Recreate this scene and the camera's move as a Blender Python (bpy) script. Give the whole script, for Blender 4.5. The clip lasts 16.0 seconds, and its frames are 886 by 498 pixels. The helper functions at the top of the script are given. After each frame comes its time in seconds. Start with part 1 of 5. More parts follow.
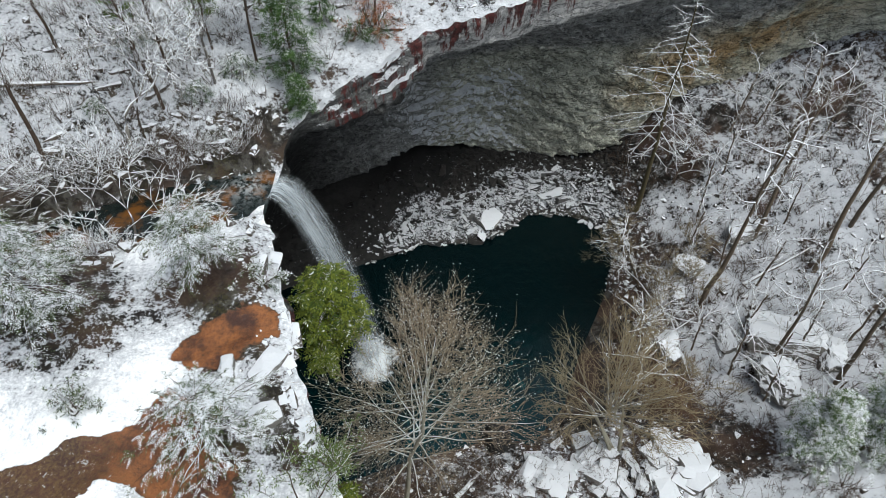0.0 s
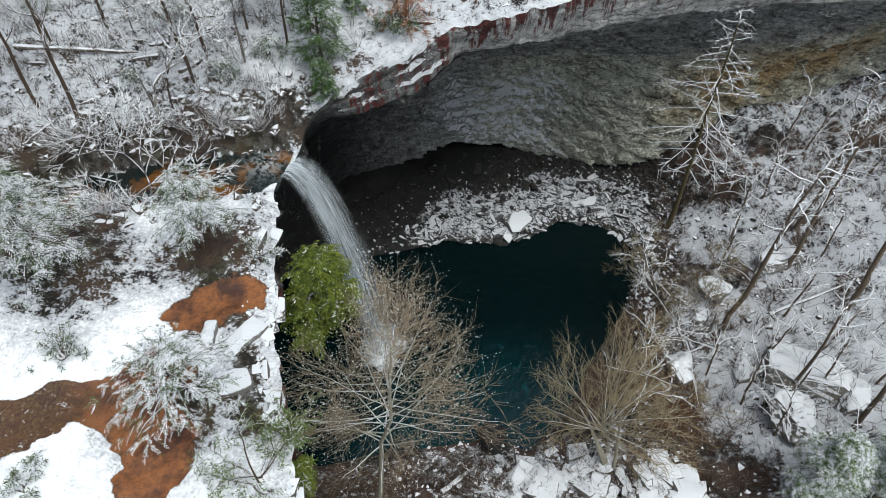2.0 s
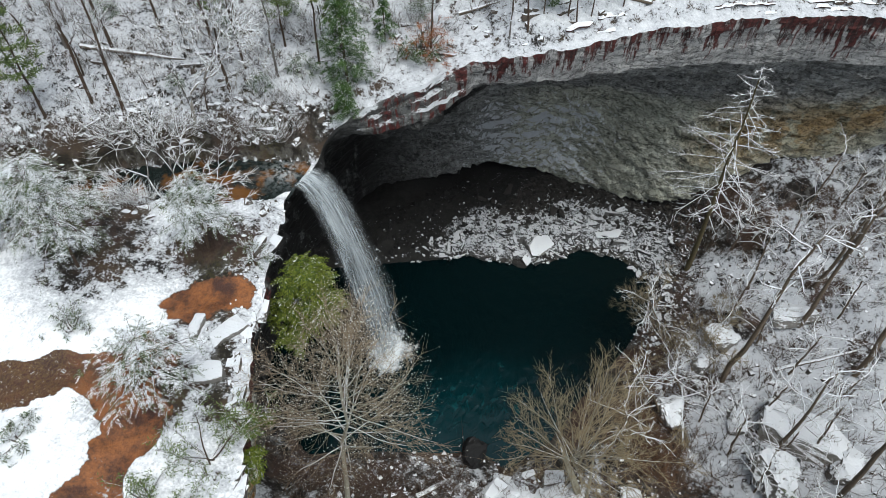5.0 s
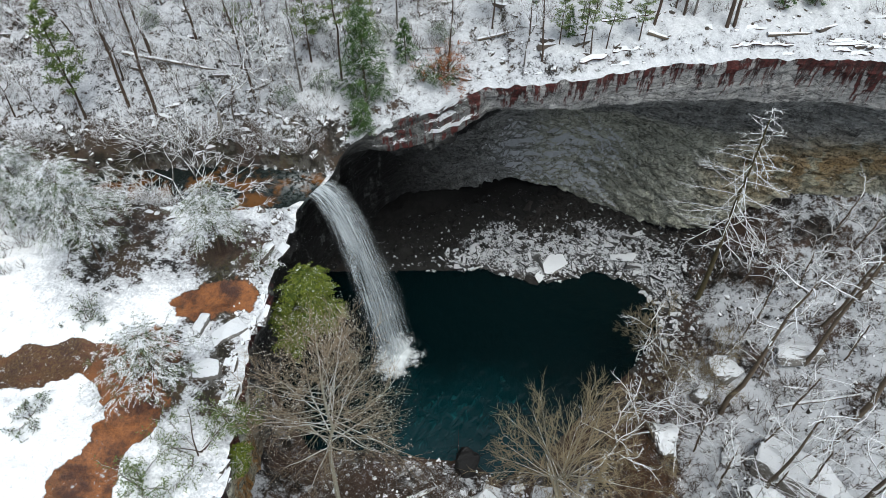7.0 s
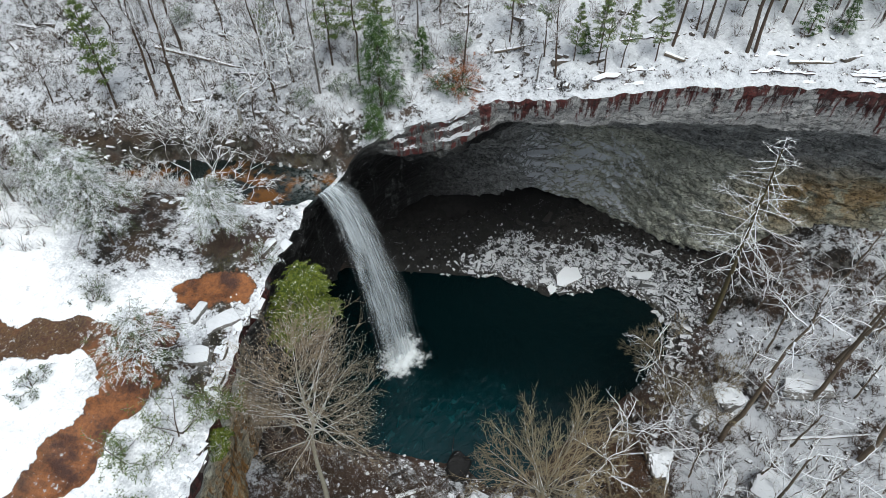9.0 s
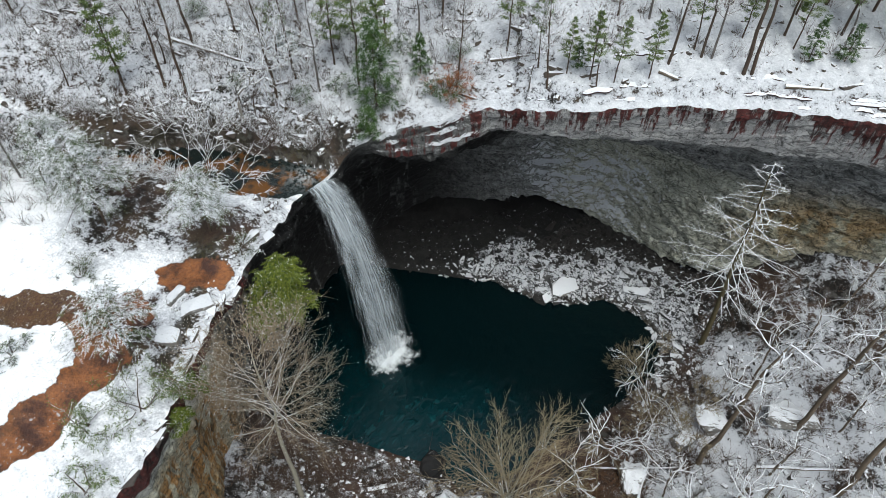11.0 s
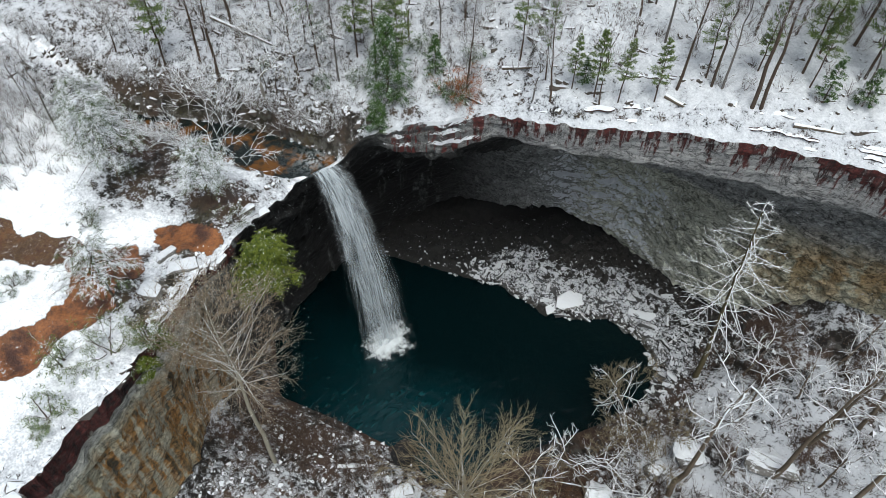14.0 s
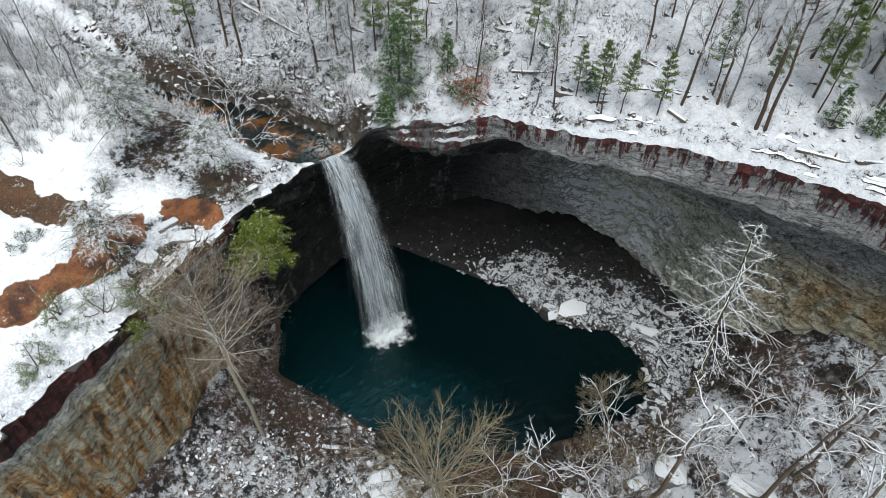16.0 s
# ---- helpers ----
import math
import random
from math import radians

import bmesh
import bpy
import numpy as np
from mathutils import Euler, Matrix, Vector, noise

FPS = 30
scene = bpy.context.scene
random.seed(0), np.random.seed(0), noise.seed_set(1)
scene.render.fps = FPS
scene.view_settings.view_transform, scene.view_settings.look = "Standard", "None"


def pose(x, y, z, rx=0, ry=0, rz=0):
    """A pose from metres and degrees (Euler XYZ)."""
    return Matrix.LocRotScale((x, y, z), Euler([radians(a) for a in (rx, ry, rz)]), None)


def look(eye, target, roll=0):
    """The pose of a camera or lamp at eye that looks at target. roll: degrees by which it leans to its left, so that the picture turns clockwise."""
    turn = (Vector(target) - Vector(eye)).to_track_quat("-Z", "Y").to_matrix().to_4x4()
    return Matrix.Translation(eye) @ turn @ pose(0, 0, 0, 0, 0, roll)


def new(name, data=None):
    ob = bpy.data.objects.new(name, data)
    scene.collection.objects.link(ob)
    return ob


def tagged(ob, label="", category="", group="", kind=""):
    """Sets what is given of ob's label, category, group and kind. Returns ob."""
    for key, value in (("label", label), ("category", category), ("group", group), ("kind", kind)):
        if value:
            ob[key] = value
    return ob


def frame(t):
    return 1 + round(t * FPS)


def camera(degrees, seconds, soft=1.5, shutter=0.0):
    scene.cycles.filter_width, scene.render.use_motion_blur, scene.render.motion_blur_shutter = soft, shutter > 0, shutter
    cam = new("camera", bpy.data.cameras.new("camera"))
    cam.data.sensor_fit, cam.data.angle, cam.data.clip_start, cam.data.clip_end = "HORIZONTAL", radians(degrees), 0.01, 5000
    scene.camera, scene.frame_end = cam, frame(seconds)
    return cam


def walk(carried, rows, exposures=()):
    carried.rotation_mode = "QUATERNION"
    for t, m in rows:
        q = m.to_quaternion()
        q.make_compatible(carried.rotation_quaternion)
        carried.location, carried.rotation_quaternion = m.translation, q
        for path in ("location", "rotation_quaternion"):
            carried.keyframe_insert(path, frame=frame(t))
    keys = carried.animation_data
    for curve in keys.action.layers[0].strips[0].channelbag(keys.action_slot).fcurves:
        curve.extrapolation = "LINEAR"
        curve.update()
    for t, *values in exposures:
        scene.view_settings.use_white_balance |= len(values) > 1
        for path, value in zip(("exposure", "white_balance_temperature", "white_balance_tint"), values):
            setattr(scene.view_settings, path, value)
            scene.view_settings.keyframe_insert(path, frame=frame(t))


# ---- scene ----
cam = camera(67.3, 16.0, soft=0.6)
METRES, EYE, TILT, LEAN, TURN = 50.0, 77.3, -48.0, 0.0, 0.0
ROWS = [
    (0.0, 0.0, 0.0, 0.0, 0.0, 0.0, -0.0),
    (0.5, 0.0275, -0.0015, -0.0009, 1.18, -0.02, -1.33),
    (1.0, 0.0556, -0.0024, -0.0021, 2.56, -0.08, -2.88),
    (1.5, 0.0843, -0.0042, -0.0042, 3.91, -0.16, -4.39),
    (2.0, 0.1114, -0.0049, -0.0056, 5.15, -0.28, -5.82),
    (2.5, 0.139, -0.0052, -0.0048, 6.18, -0.43, -6.99),
    (3.0, 0.1658, -0.0103, 0.0013, 7.25, -0.56, -8.16),
    (3.5, 0.1932, -0.0272, 0.0197, 8.73, -0.8, -9.76),
    (4.0, 0.2198, -0.0407, 0.0369, 9.63, -0.97, -10.7),
    (6.5, 0.3381, -0.0902, 0.1121, 14.44, -2.11, -15.45),
    (7.0, 0.3573, -0.0997, 0.1281, 15.35, -2.38, -16.36),
    (7.5, 0.3788, -0.1044, 0.1414, 16.4, -2.71, -17.24),
    (8.0, 0.4026, -0.1044, 0.1533, 17.36, -3.0, -18.03),
    (8.5, 0.4277, -0.1017, 0.165, 18.42, -3.35, -18.95),
    (9.0, 0.4552, -0.0979, 0.1787, 19.85, -3.86, -20.24),
    (11.5, 0.6056, -0.0731, 0.2517, 24.88, -5.83, -24.97),
    (12.0, 0.6355, -0.0667, 0.2667, 26.3, -6.43, -26.19),
    (12.5, 0.6647, -0.0595, 0.2824, 27.8, -7.14, -27.43),
    (13.0, 0.6938, -0.0527, 0.2968, 29.06, -7.74, -28.5),
    (13.5, 0.7232, -0.0454, 0.3115, 30.32, -8.34, -29.57),
    (14.0, 0.7521, -0.037, 0.3267, 31.58, -8.97, -30.61),
    (14.5, 0.781, -0.0281, 0.3424, 32.89, -9.64, -31.63),
    (15.0, 0.8098, -0.0186, 0.359, 34.24, -10.34, -32.63),
    (15.5, 0.8378, -0.009, 0.3761, 35.87, -11.24, -33.75),
    (16.0, 0.8652, 0.0016, 0.3935, 37.54, -12.18, -34.87),
]
walk(cam, [(t, pose(0, 0, EYE, TILT, LEAN, TURN) @ pose(METRES * x, METRES * y, METRES * z, 90 + pitch, roll, yaw)) for t, x, y, z, yaw, pitch, roll in ROWS],
     [(0.0, 0.05, 6320, 4.0), (16.0, 0.05, 6320, 4.0)])

# ---- world and light: thin bright overcast ----
world = bpy.data.worlds.new("overcast_sky")
scene.world = world
world.use_nodes = True
wt = world.node_tree
wt.nodes.clear()
SUN_ELEV, SUN_ROT = 66.9, 128.7
sky = wt.nodes.new("ShaderNodeTexSky")
sky.sky_type, sky.sun_disc = "NISHITA", False
sky.sun_elevation, sky.sun_rotation = radians(SUN_ELEV), radians(SUN_ROT)
sky.dust_density, sky.air_density = 3.0, 1.0
grey = wt.nodes.new("ShaderNodeHueSaturation")
grey.inputs["Saturation"].default_value = 0.5
back = wt.nodes.new("ShaderNodeBackground")
back.inputs["Strength"].default_value = 0.145
wout = wt.nodes.new("ShaderNodeOutputWorld")
wt.links.new(sky.outputs[0], grey.inputs["Color"])
wt.links.new(grey.outputs[0], back.inputs["Color"])
wt.links.new(back.outputs[0], wout.inputs["Surface"])

sun = new("sun", bpy.data.lights.new("sun", "SUN"))
sun.data.energy, sun.data.angle, sun.data.color = 1.95, radians(35), (1.0, 0.985, 0.96)
sun.matrix_world = look((50, 5, 160), (0, 45, 10))


# ---- materials ----
class Nodes:
    """A small helper to wire a node material."""

    def __init__(self, name):
        self.mat = bpy.data.materials.new(name)
        self.mat.use_nodes = True
        self.t = self.mat.node_tree
        self.t.nodes.clear()
        self.out = self.t.nodes.new("ShaderNodeOutputMaterial")
        self.bsdf = self.t.nodes.new("ShaderNodeBsdfPrincipled")
        self.t.links.new(self.bsdf.outputs[0], self.out.inputs["Surface"])
        self.co = self.t.nodes.new("ShaderNodeTexCoord")
        self.geo = self.t.nodes.new("ShaderNodeNewGeometry")
        self.sep = self.t.nodes.new("ShaderNodeSeparateXYZ")
        self.t.links.new(self.geo.outputs["Normal"], self.sep.inputs[0])

    def link(self, a, b):
        self.t.links.new(a, b)

    def setin(self, socket, v):
        if isinstance(v, bpy.types.NodeSocket):
            self.t.links.new(v, socket)
        elif isinstance(v, tuple) and len(v) == 3 and socket.type == "RGBA":
            socket.default_value = (*v, 1)
        else:
            socket.default_value = v

    def coords(self, scale=(1, 1, 1), world=True):
        m = self.t.nodes.new("ShaderNodeMapping")
        m.inputs["Scale"].default_value = scale
        self.link(self.geo.outputs["Position"] if world else self.co.outputs["Object"], m.inputs["Vector"])
        return m.outputs[0]

    def noise(self, scale, detail=5.0, rough=0.55, vec=None, distort=0.0):
        n = self.t.nodes.new("ShaderNodeTexNoise")
        n.inputs["Scale"].default_value, n.inputs["Detail"].default_value = scale, detail
        n.inputs["Roughness"].default_value, n.inputs["Distortion"].default_value = rough, distort
        self.link(vec or self.coords(), n.inputs["Vector"])
        return n.outputs["Fac"]

    def voronoi(self, scale, vec=None, feature="F1", out="Distance"):
        n = self.t.nodes.new("ShaderNodeTexVoronoi")
        n.feature = feature
        n.inputs["Scale"].default_value = scale
        self.link(vec or self.coords(), n.inputs["Vector"])
        return n.outputs[out]

    def math(self, op, a, b=0.0, c=0.0, clamp=False):
        n = self.t.nodes.new("ShaderNodeMath")
        n.operation, n.use_clamp = op, clamp
        for s, v in zip(n.inputs, (a, b, c)):
            self.setin(s, v)
        return n.outputs[0]

    def step(self, v, lo, hi, a=0.0, b=1.0):
        n = self.t.nodes.new("ShaderNodeMapRange")
        n.interpolation_type = "SMOOTHSTEP"
        for s, x in zip(n.inputs, (v, lo, hi, a, b)):
            self.setin(s, x)
        return n.outputs[0]

    def mix(self, f, a, b):
        n = self.t.nodes.new("ShaderNodeMix")
        n.data_type = "RGBA"
        self.setin(n.inputs[0], f), self.setin(n.inputs[6], a), self.setin(n.inputs[7], b)
        return n.outputs[2]

    def attr(self, name):
        n = self.t.nodes.new("ShaderNodeAttribute")
        n.attribute_name = name
        return n.outputs["Fac"]

    def rand(self):
        return self.t.nodes.new("ShaderNodeObjectInfo").outputs["Random"]

    def bump(self, height, strength=0.4, dist=0.2):
        n = self.t.nodes.new("ShaderNodeBump")
        n.inputs["Strength"].default_value, n.inputs["Distance"].default_value = strength, dist
        self.link(height, n.inputs["Height"])
        self.link(n.outputs[0], self.bsdf.inputs["Normal"])

    def finish(self, color, rough=0.8, spec=0.3):
        self.setin(self.bsdf.inputs["Base Color"], color)
        self.setin(self.bsdf.inputs["Roughness"], rough)
        self.setin(self.bsdf.inputs["Specular IOR Level"], spec)
        return self.mat


SNOW = (0.8, 0.82, 0.85)


def ground_material():
    """Snow over leaf litter and rock; attributes: snow (cover), wet (iron-stained wet rock), soak (spray-wet rock and
    overhang shade, painted black), dust (thin snow), moss.
    """
    n = Nodes("snowy_ground")
    big, mid, fine = n.noise(0.22, 6), n.noise(0.9, 6, 0.65), n.noise(4.5, 5, 0.7)
    litter = n.mix(fine, (0.028, 0.018, 0.013), (0.12, 0.08, 0.058))
    rock = n.mix(fine, (0.018, 0.017, 0.016), (0.14, 0.13, 0.12))
    rock = n.mix(n.step(mid, 0.44, 0.58), (0.014, 0.011, 0.01), rock)
    litter = n.mix(n.step(mid, 0.4, 0.6), litter, n.mix(fine, (0.02, 0.011, 0.009), (0.085, 0.048, 0.037)))
    base = n.mix(n.math("MULTIPLY", n.step(big, 0.42, 0.56), n.math("SUBTRACT", 1.0, n.attr("stony"))), rock, litter)
    base = n.mix(n.math("MULTIPLY", n.attr("moss"), n.step(fine, 0.4, 0.6)), base, (0.075, 0.07, 0.02))
    base = n.mix(n.math("MULTIPLY", n.attr("soak"), 0.9), base, n.mix(fine, (0.004, 0.004, 0.004), (0.022, 0.021, 0.02)))
    wetcol = n.mix(n.step(n.noise(0.45, 8, 0.7), 0.36, 0.62), (0.06, 0.026, 0.018), (0.3, 0.115, 0.04))
    wetcol = n.mix(n.math("MULTIPLY", n.step(fine, 0.45, 0.7), 0.5), wetcol, (0.035, 0.02, 0.014))
    wetcol = n.mix(n.math("MULTIPLY", n.attr("peat"), n.step(mid, 0.36, 0.54, 0.6, 1.0)), wetcol, n.mix(n.step(fine, 0.4, 0.62), (0.045, 0.022, 0.018), (0.13, 0.085, 0.035)))
    wet = n.step(n.math("ADD", n.attr("wet"), n.math("MULTIPLY_ADD", mid, 0.7, -0.35)), 0.42, 0.56)
    base = n.mix(wet, base, wetcol)
    cover = n.math("ADD", n.attr("snow"), n.math("MULTIPLY_ADD", mid, 0.9, -0.45))
    dust = n.attr("dust")
    cover = n.math("ADD", cover, n.math("MULTIPLY", n.math("SUBTRACT", fine, 0.5), n.math("MULTIPLY_ADD", dust, -0.45, 0.8)))
    cover = n.math("ADD", cover, n.math("MULTIPLY_ADD", n.noise(1.9, 8, 0.75, n.coords((1, 1, 1)), 0.8), 1.0, -0.5))
    cover = n.math("ADD", cover, n.math("MULTIPLY_ADD", n.sep.outputs["Z"], 0.7, -0.6))
    cover = n.math("SUBTRACT", cover, n.math("MULTIPLY", wet, 0.75))
    snow = n.step(cover, 0.42, n.math("MULTIPLY_ADD", dust, 0.1, 0.56))
    deep = n.math("MULTIPLY", n.step(n.math("ADD", cover, n.math("MULTIPLY_ADD", fine, 0.3, -0.15)), 0.5, 1.05), n.math("SUBTRACT", 1.0, dust))
    col = n.mix(snow, base, n.mix(deep, (0.5, 0.515, 0.545), (0.93, 0.94, 0.96)))
    n.bump(n.math("ADD", n.math("MULTIPLY", fine, 0.5), n.math("ADD", mid, n.math("MULTIPLY", snow, 0.35))), 0.55, 0.35)
    rough = n.math("MULTIPLY_ADD", wet, -0.45, 0.85)
    return n.finish(col, rough, 0.3)


def cliff_material():
    """Layered sandstone: grey and tan strata, ochre seeps, a red-stained cap and frost on the ledges."""
    n = Nodes("sandstone_cliff")
    flat = n.coords((0.5, 0.5, 1.15))
    up = n.coords((1.0, 1.0, 0.13))
    strata, blotch, fine = n.noise(0.8, 10, 0.7, flat, 0.5), n.noise(0.14, 6, 0.6), n.noise(2.2, 9, 0.75)
    seep, drip = n.noise(0.5, 6, 0.62, up), n.noise(1.5, 6, 0.65, up)

    def joints(scale, vec, width):
        ridge = n.math("ABSOLUTE", n.math("SUBTRACT", n.noise(scale, 6, 0.6, vec, 0.6), 0.5))
        return n.step(ridge, 0.0, width)

    bed = joints(0.55, n.coords((0.35, 0.35, 1.5)), 0.022)
    cleft = joints(0.5, n.coords((1.0, 1.0, 0.55)), 0.016)
    small = joints(1.7, n.coords((0.7, 0.7, 1.2)), 0.03)
    grey = n.mix(n.step(strata, 0.3, 0.68), (0.165, 0.167, 0.164), (0.5, 0.505, 0.495))
    tan = n.mix(n.step(strata, 0.3, 0.68), (0.36, 0.36, 0.29), (0.72, 0.725, 0.62))
    tone = n.math("ADD", n.attr("tan"), n.math("MULTIPLY_ADD", blotch, 1.2, -0.6))
    col = n.mix(n.step(tone, 0.1, 0.75), grey, tan)
    col = n.mix(n.math("MULTIPLY", n.attr("ochre"), 0.9), col, n.mix(n.step(strata, 0.3, 0.68), (0.27, 0.23, 0.12), (0.68, 0.6, 0.39)))
    col = n.mix(n.math("MULTIPLY", n.step(fine, 0.52, 0.62), 0.6), col, (0.48, 0.485, 0.455))
    col = n.mix(n.math("MULTIPLY", n.step(fine, 0.47, 0.36), 0.6), col, (0.03, 0.03, 0.026))
    col = n.mix(n.math("MULTIPLY", n.attr("ochre"), n.step(n.math('ADD', n.math('MULTIPLY', seep, 0.6), n.math('MULTIPLY', n.noise(0.28, 8, 0.65, n.coords((0.5, 0.5, 1.3)), 0.6), 0.4)), 0.42, 0.51)), col, n.mix(n.step(fine, 0.3, 0.65), (0.2, 0.095, 0.025), (0.62, 0.34, 0.09)))
    col = n.mix(n.math("MULTIPLY", n.math("MULTIPLY", n.attr("ochre"), n.step(blotch, 0.45, 0.6)), 0.5), col, (0.17, 0.17, 0.085))
    # Shade of alcove, ceiling and recess goes into the colour, along with wet stain.
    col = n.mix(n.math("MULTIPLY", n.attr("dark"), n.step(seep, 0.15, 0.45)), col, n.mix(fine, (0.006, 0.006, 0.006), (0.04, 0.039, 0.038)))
    run = n.noise(0.9, 6, 0.6, n.coords((1.0, 1.0, 0.09)), 0.3)
    streaks = n.mix(n.step(run, 0.36, 0.46), (0.05, 0.042, 0.026), n.mix(n.step(run, 0.47, 0.56), (0.4, 0.2, 0.06), (0.5, 0.47, 0.36)))
    col = n.mix(n.math("MULTIPLY", n.attr("streak"), n.step(n.noise(0.35, 5, 0.6), 0.36, 0.56, 0.5, 0.95)), col, streaks)
    pale = n.math("MULTIPLY", n.attr("pale"), n.step(fine, 0.3, 0.6, 0.65, 1.0))
    col = n.mix(pale, col, n.mix(strata, (0.26, 0.255, 0.25), (0.62, 0.61, 0.6)))
    red = n.math("ADD", n.attr("red"), n.math("ADD", n.math("MULTIPLY_ADD", seep, 1.7, -0.85), n.math("MULTIPLY_ADD", drip, 1.9, -0.95)))
    red = n.math("MULTIPLY", n.step(red, 0.3, 0.55), n.step(n.attr("red"), 0.02, 0.12))
    col = n.mix(n.math("MULTIPLY", red, n.step(fine, 0.25, 0.5, 0.75, 1.0)), col, n.mix(n.step(drip, 0.35, 0.65), (0.012, 0.006, 0.006), (0.13, 0.034, 0.03)))
    # Joints are drawn dark, with cavity shade put into their colour.
    for j, k in ((bed, 0.7), (cleft, 0.5), (small, 0.5)):
        col = n.mix(n.math("MULTIPLY_ADD", j, -k, k), col, (0.015, 0.015, 0.014))
    frost = n.math("ADD", n.attr("snow"), n.math("MULTIPLY_ADD", n.noise(2.4, 8, 0.8, n.coords((1, 1, 0.6))), 1.9, -0.95))
    frost = n.math("ADD", frost, n.math("MULTIPLY", n.sep.outputs["Z"], n.math("MULTIPLY_ADD", n.attr("stair"), 0.45, 0.45)))
    col = n.mix(n.step(frost, 0.42, 0.55), col, (0.7, 0.72, 0.75))
    h = n.math("ADD", n.math("MULTIPLY", strata, 2.2), n.math("MULTIPLY", fine, 1.4))
    h = n.math("ADD", h, n.math("ADD", n.math("MULTIPLY", bed, 0.4), n.math("MULTIPLY", small, 0.25)))
    n.bump(h, 0.8, 0.4)
    return n.finish(col, 0.7, 0.25)


def rock_material(name, a, b, snow_at=0.6, snow_amount=1.0):
    """Loose rock with snow on what faces up."""
    n = Nodes(name)
    fine, mid = n.noise(3.5, 6, 0.65), n.noise(0.8, 5)
    col = n.mix(n.math("MULTIPLY_ADD", n.rand(), 0.4, n.math("MULTIPLY_ADD", fine, 0.9, -0.2)), a, b)
    s = n.math("ADD", n.sep.outputs["Z"], n.math("MULTIPLY_ADD", fine, 0.7, -0.35))
    s = n.math("ADD", s, n.math("MULTIPLY_ADD", mid, 0.5, -0.25))
    s = n.math("MULTIPLY", n.step(s, snow_at - 0.06, snow_at + 0.08), snow_amount)
    n.bump(n.math("ADD", n.math("MULTIPLY", fine, 0.7), n.math("ADD", mid, n.math("MULTIPLY", s, 0.3))), 0.6, 0.2)
    return n.finish(n.mix(s, col, n.mix(fine, (0.74, 0.76, 0.8), SNOW)), 0.8, 0.3)


def bark_material(name, a, b, snow_at=0.35, spread=0.5):
    """Bark with a line of snow along the upper side of each branch."""
    n = Nodes(name)
    fine = n.noise(6.0, 4, 0.6, n.coords((1, 1, 0.25)))
    col = n.mix(fine, a, b)
    col = n.mix(n.math("MULTIPLY", n.rand(), 0.35), col, (0.05, 0.045, 0.04))
    s = n.math("ADD", n.sep.outputs["Z"], n.math("MULTIPLY_ADD", n.noise(1.6, 3), spread, -spread / 2))
    return n.finish(n.mix(n.step(s, snow_at - 0.08, snow_at + 0.08), col, SNOW), 0.85, 0.2)


def needle_material(name, a, b, snow_at=0.55, spread=0.8):
    """Evergreen foliage, lighter and darker sprays, dusted with snow from above."""
    n = Nodes(name)
    isl = n.t.nodes.new("ShaderNodeNewGeometry").outputs["Random Per Island"]
    col = n.mix(isl, a, b)
    s = n.math("ADD", n.math("ABSOLUTE", n.sep.outputs["Z"]), n.math("MULTIPLY_ADD", n.noise(1.3, 3, 0.6), spread, -spread / 2))
    s = n.math("ADD", s, n.math("MULTIPLY_ADD", isl, 0.3, -0.15))
    return n.finish(n.mix(n.step(s, snow_at - 0.1, snow_at + 0.1), col, SNOW), 0.7, 0.25)


def pool_material():
    """Deep and nearly black towards the overhang, with the cliff's shade and reflection put into the colour; shallower
    and teal towards the near shore.
    """
    n = Nodes("pool_water")
    flow = n.noise(0.25, 4, 0.5, n.coords((1.0, 0.7, 1)))
    chop = n.noise(1.1, 5, 0.6, n.coords((1.0, 0.55, 1)), 0.8)
    depth_shade = n.step(n.math("ADD", n.attr("shallow"), n.math("MULTIPLY_ADD", flow, 0.5, -0.25)), 0.0, 1.0)
    col = n.mix(depth_shade, (0.001, 0.006, 0.007), (0.0014, 0.02, 0.024))
    col = n.mix(n.step(chop, 0.56, 0.72), col, n.mix(depth_shade, (0.0008, 0.004, 0.005), (0.006, 0.055, 0.06)))
    n.bump(chop, 0.45, 0.3)
    return n.finish(col, 0.05, 0.5)


def creek_material():
    """Clear shallow water: dark green-grey where deep, orange rock showing where shallow."""
    n = Nodes("creek_water")
    spot = n.noise(0.35, 5, 0.6)
    bed = n.mix(n.step(spot, 0.46, 0.62), (0.012, 0.018, 0.017), (0.15, 0.062, 0.014))
    bed = n.mix(n.math("MULTIPLY", n.attr("riffle"), n.step(n.noise(1.6, 6, 0.7), 0.42, 0.6)), bed, (0.75, 0.78, 0.8))
    n.bump(n.noise(2.2, 4), 0.2, 0.1)
    return n.finish(bed, 0.1, 0.5)


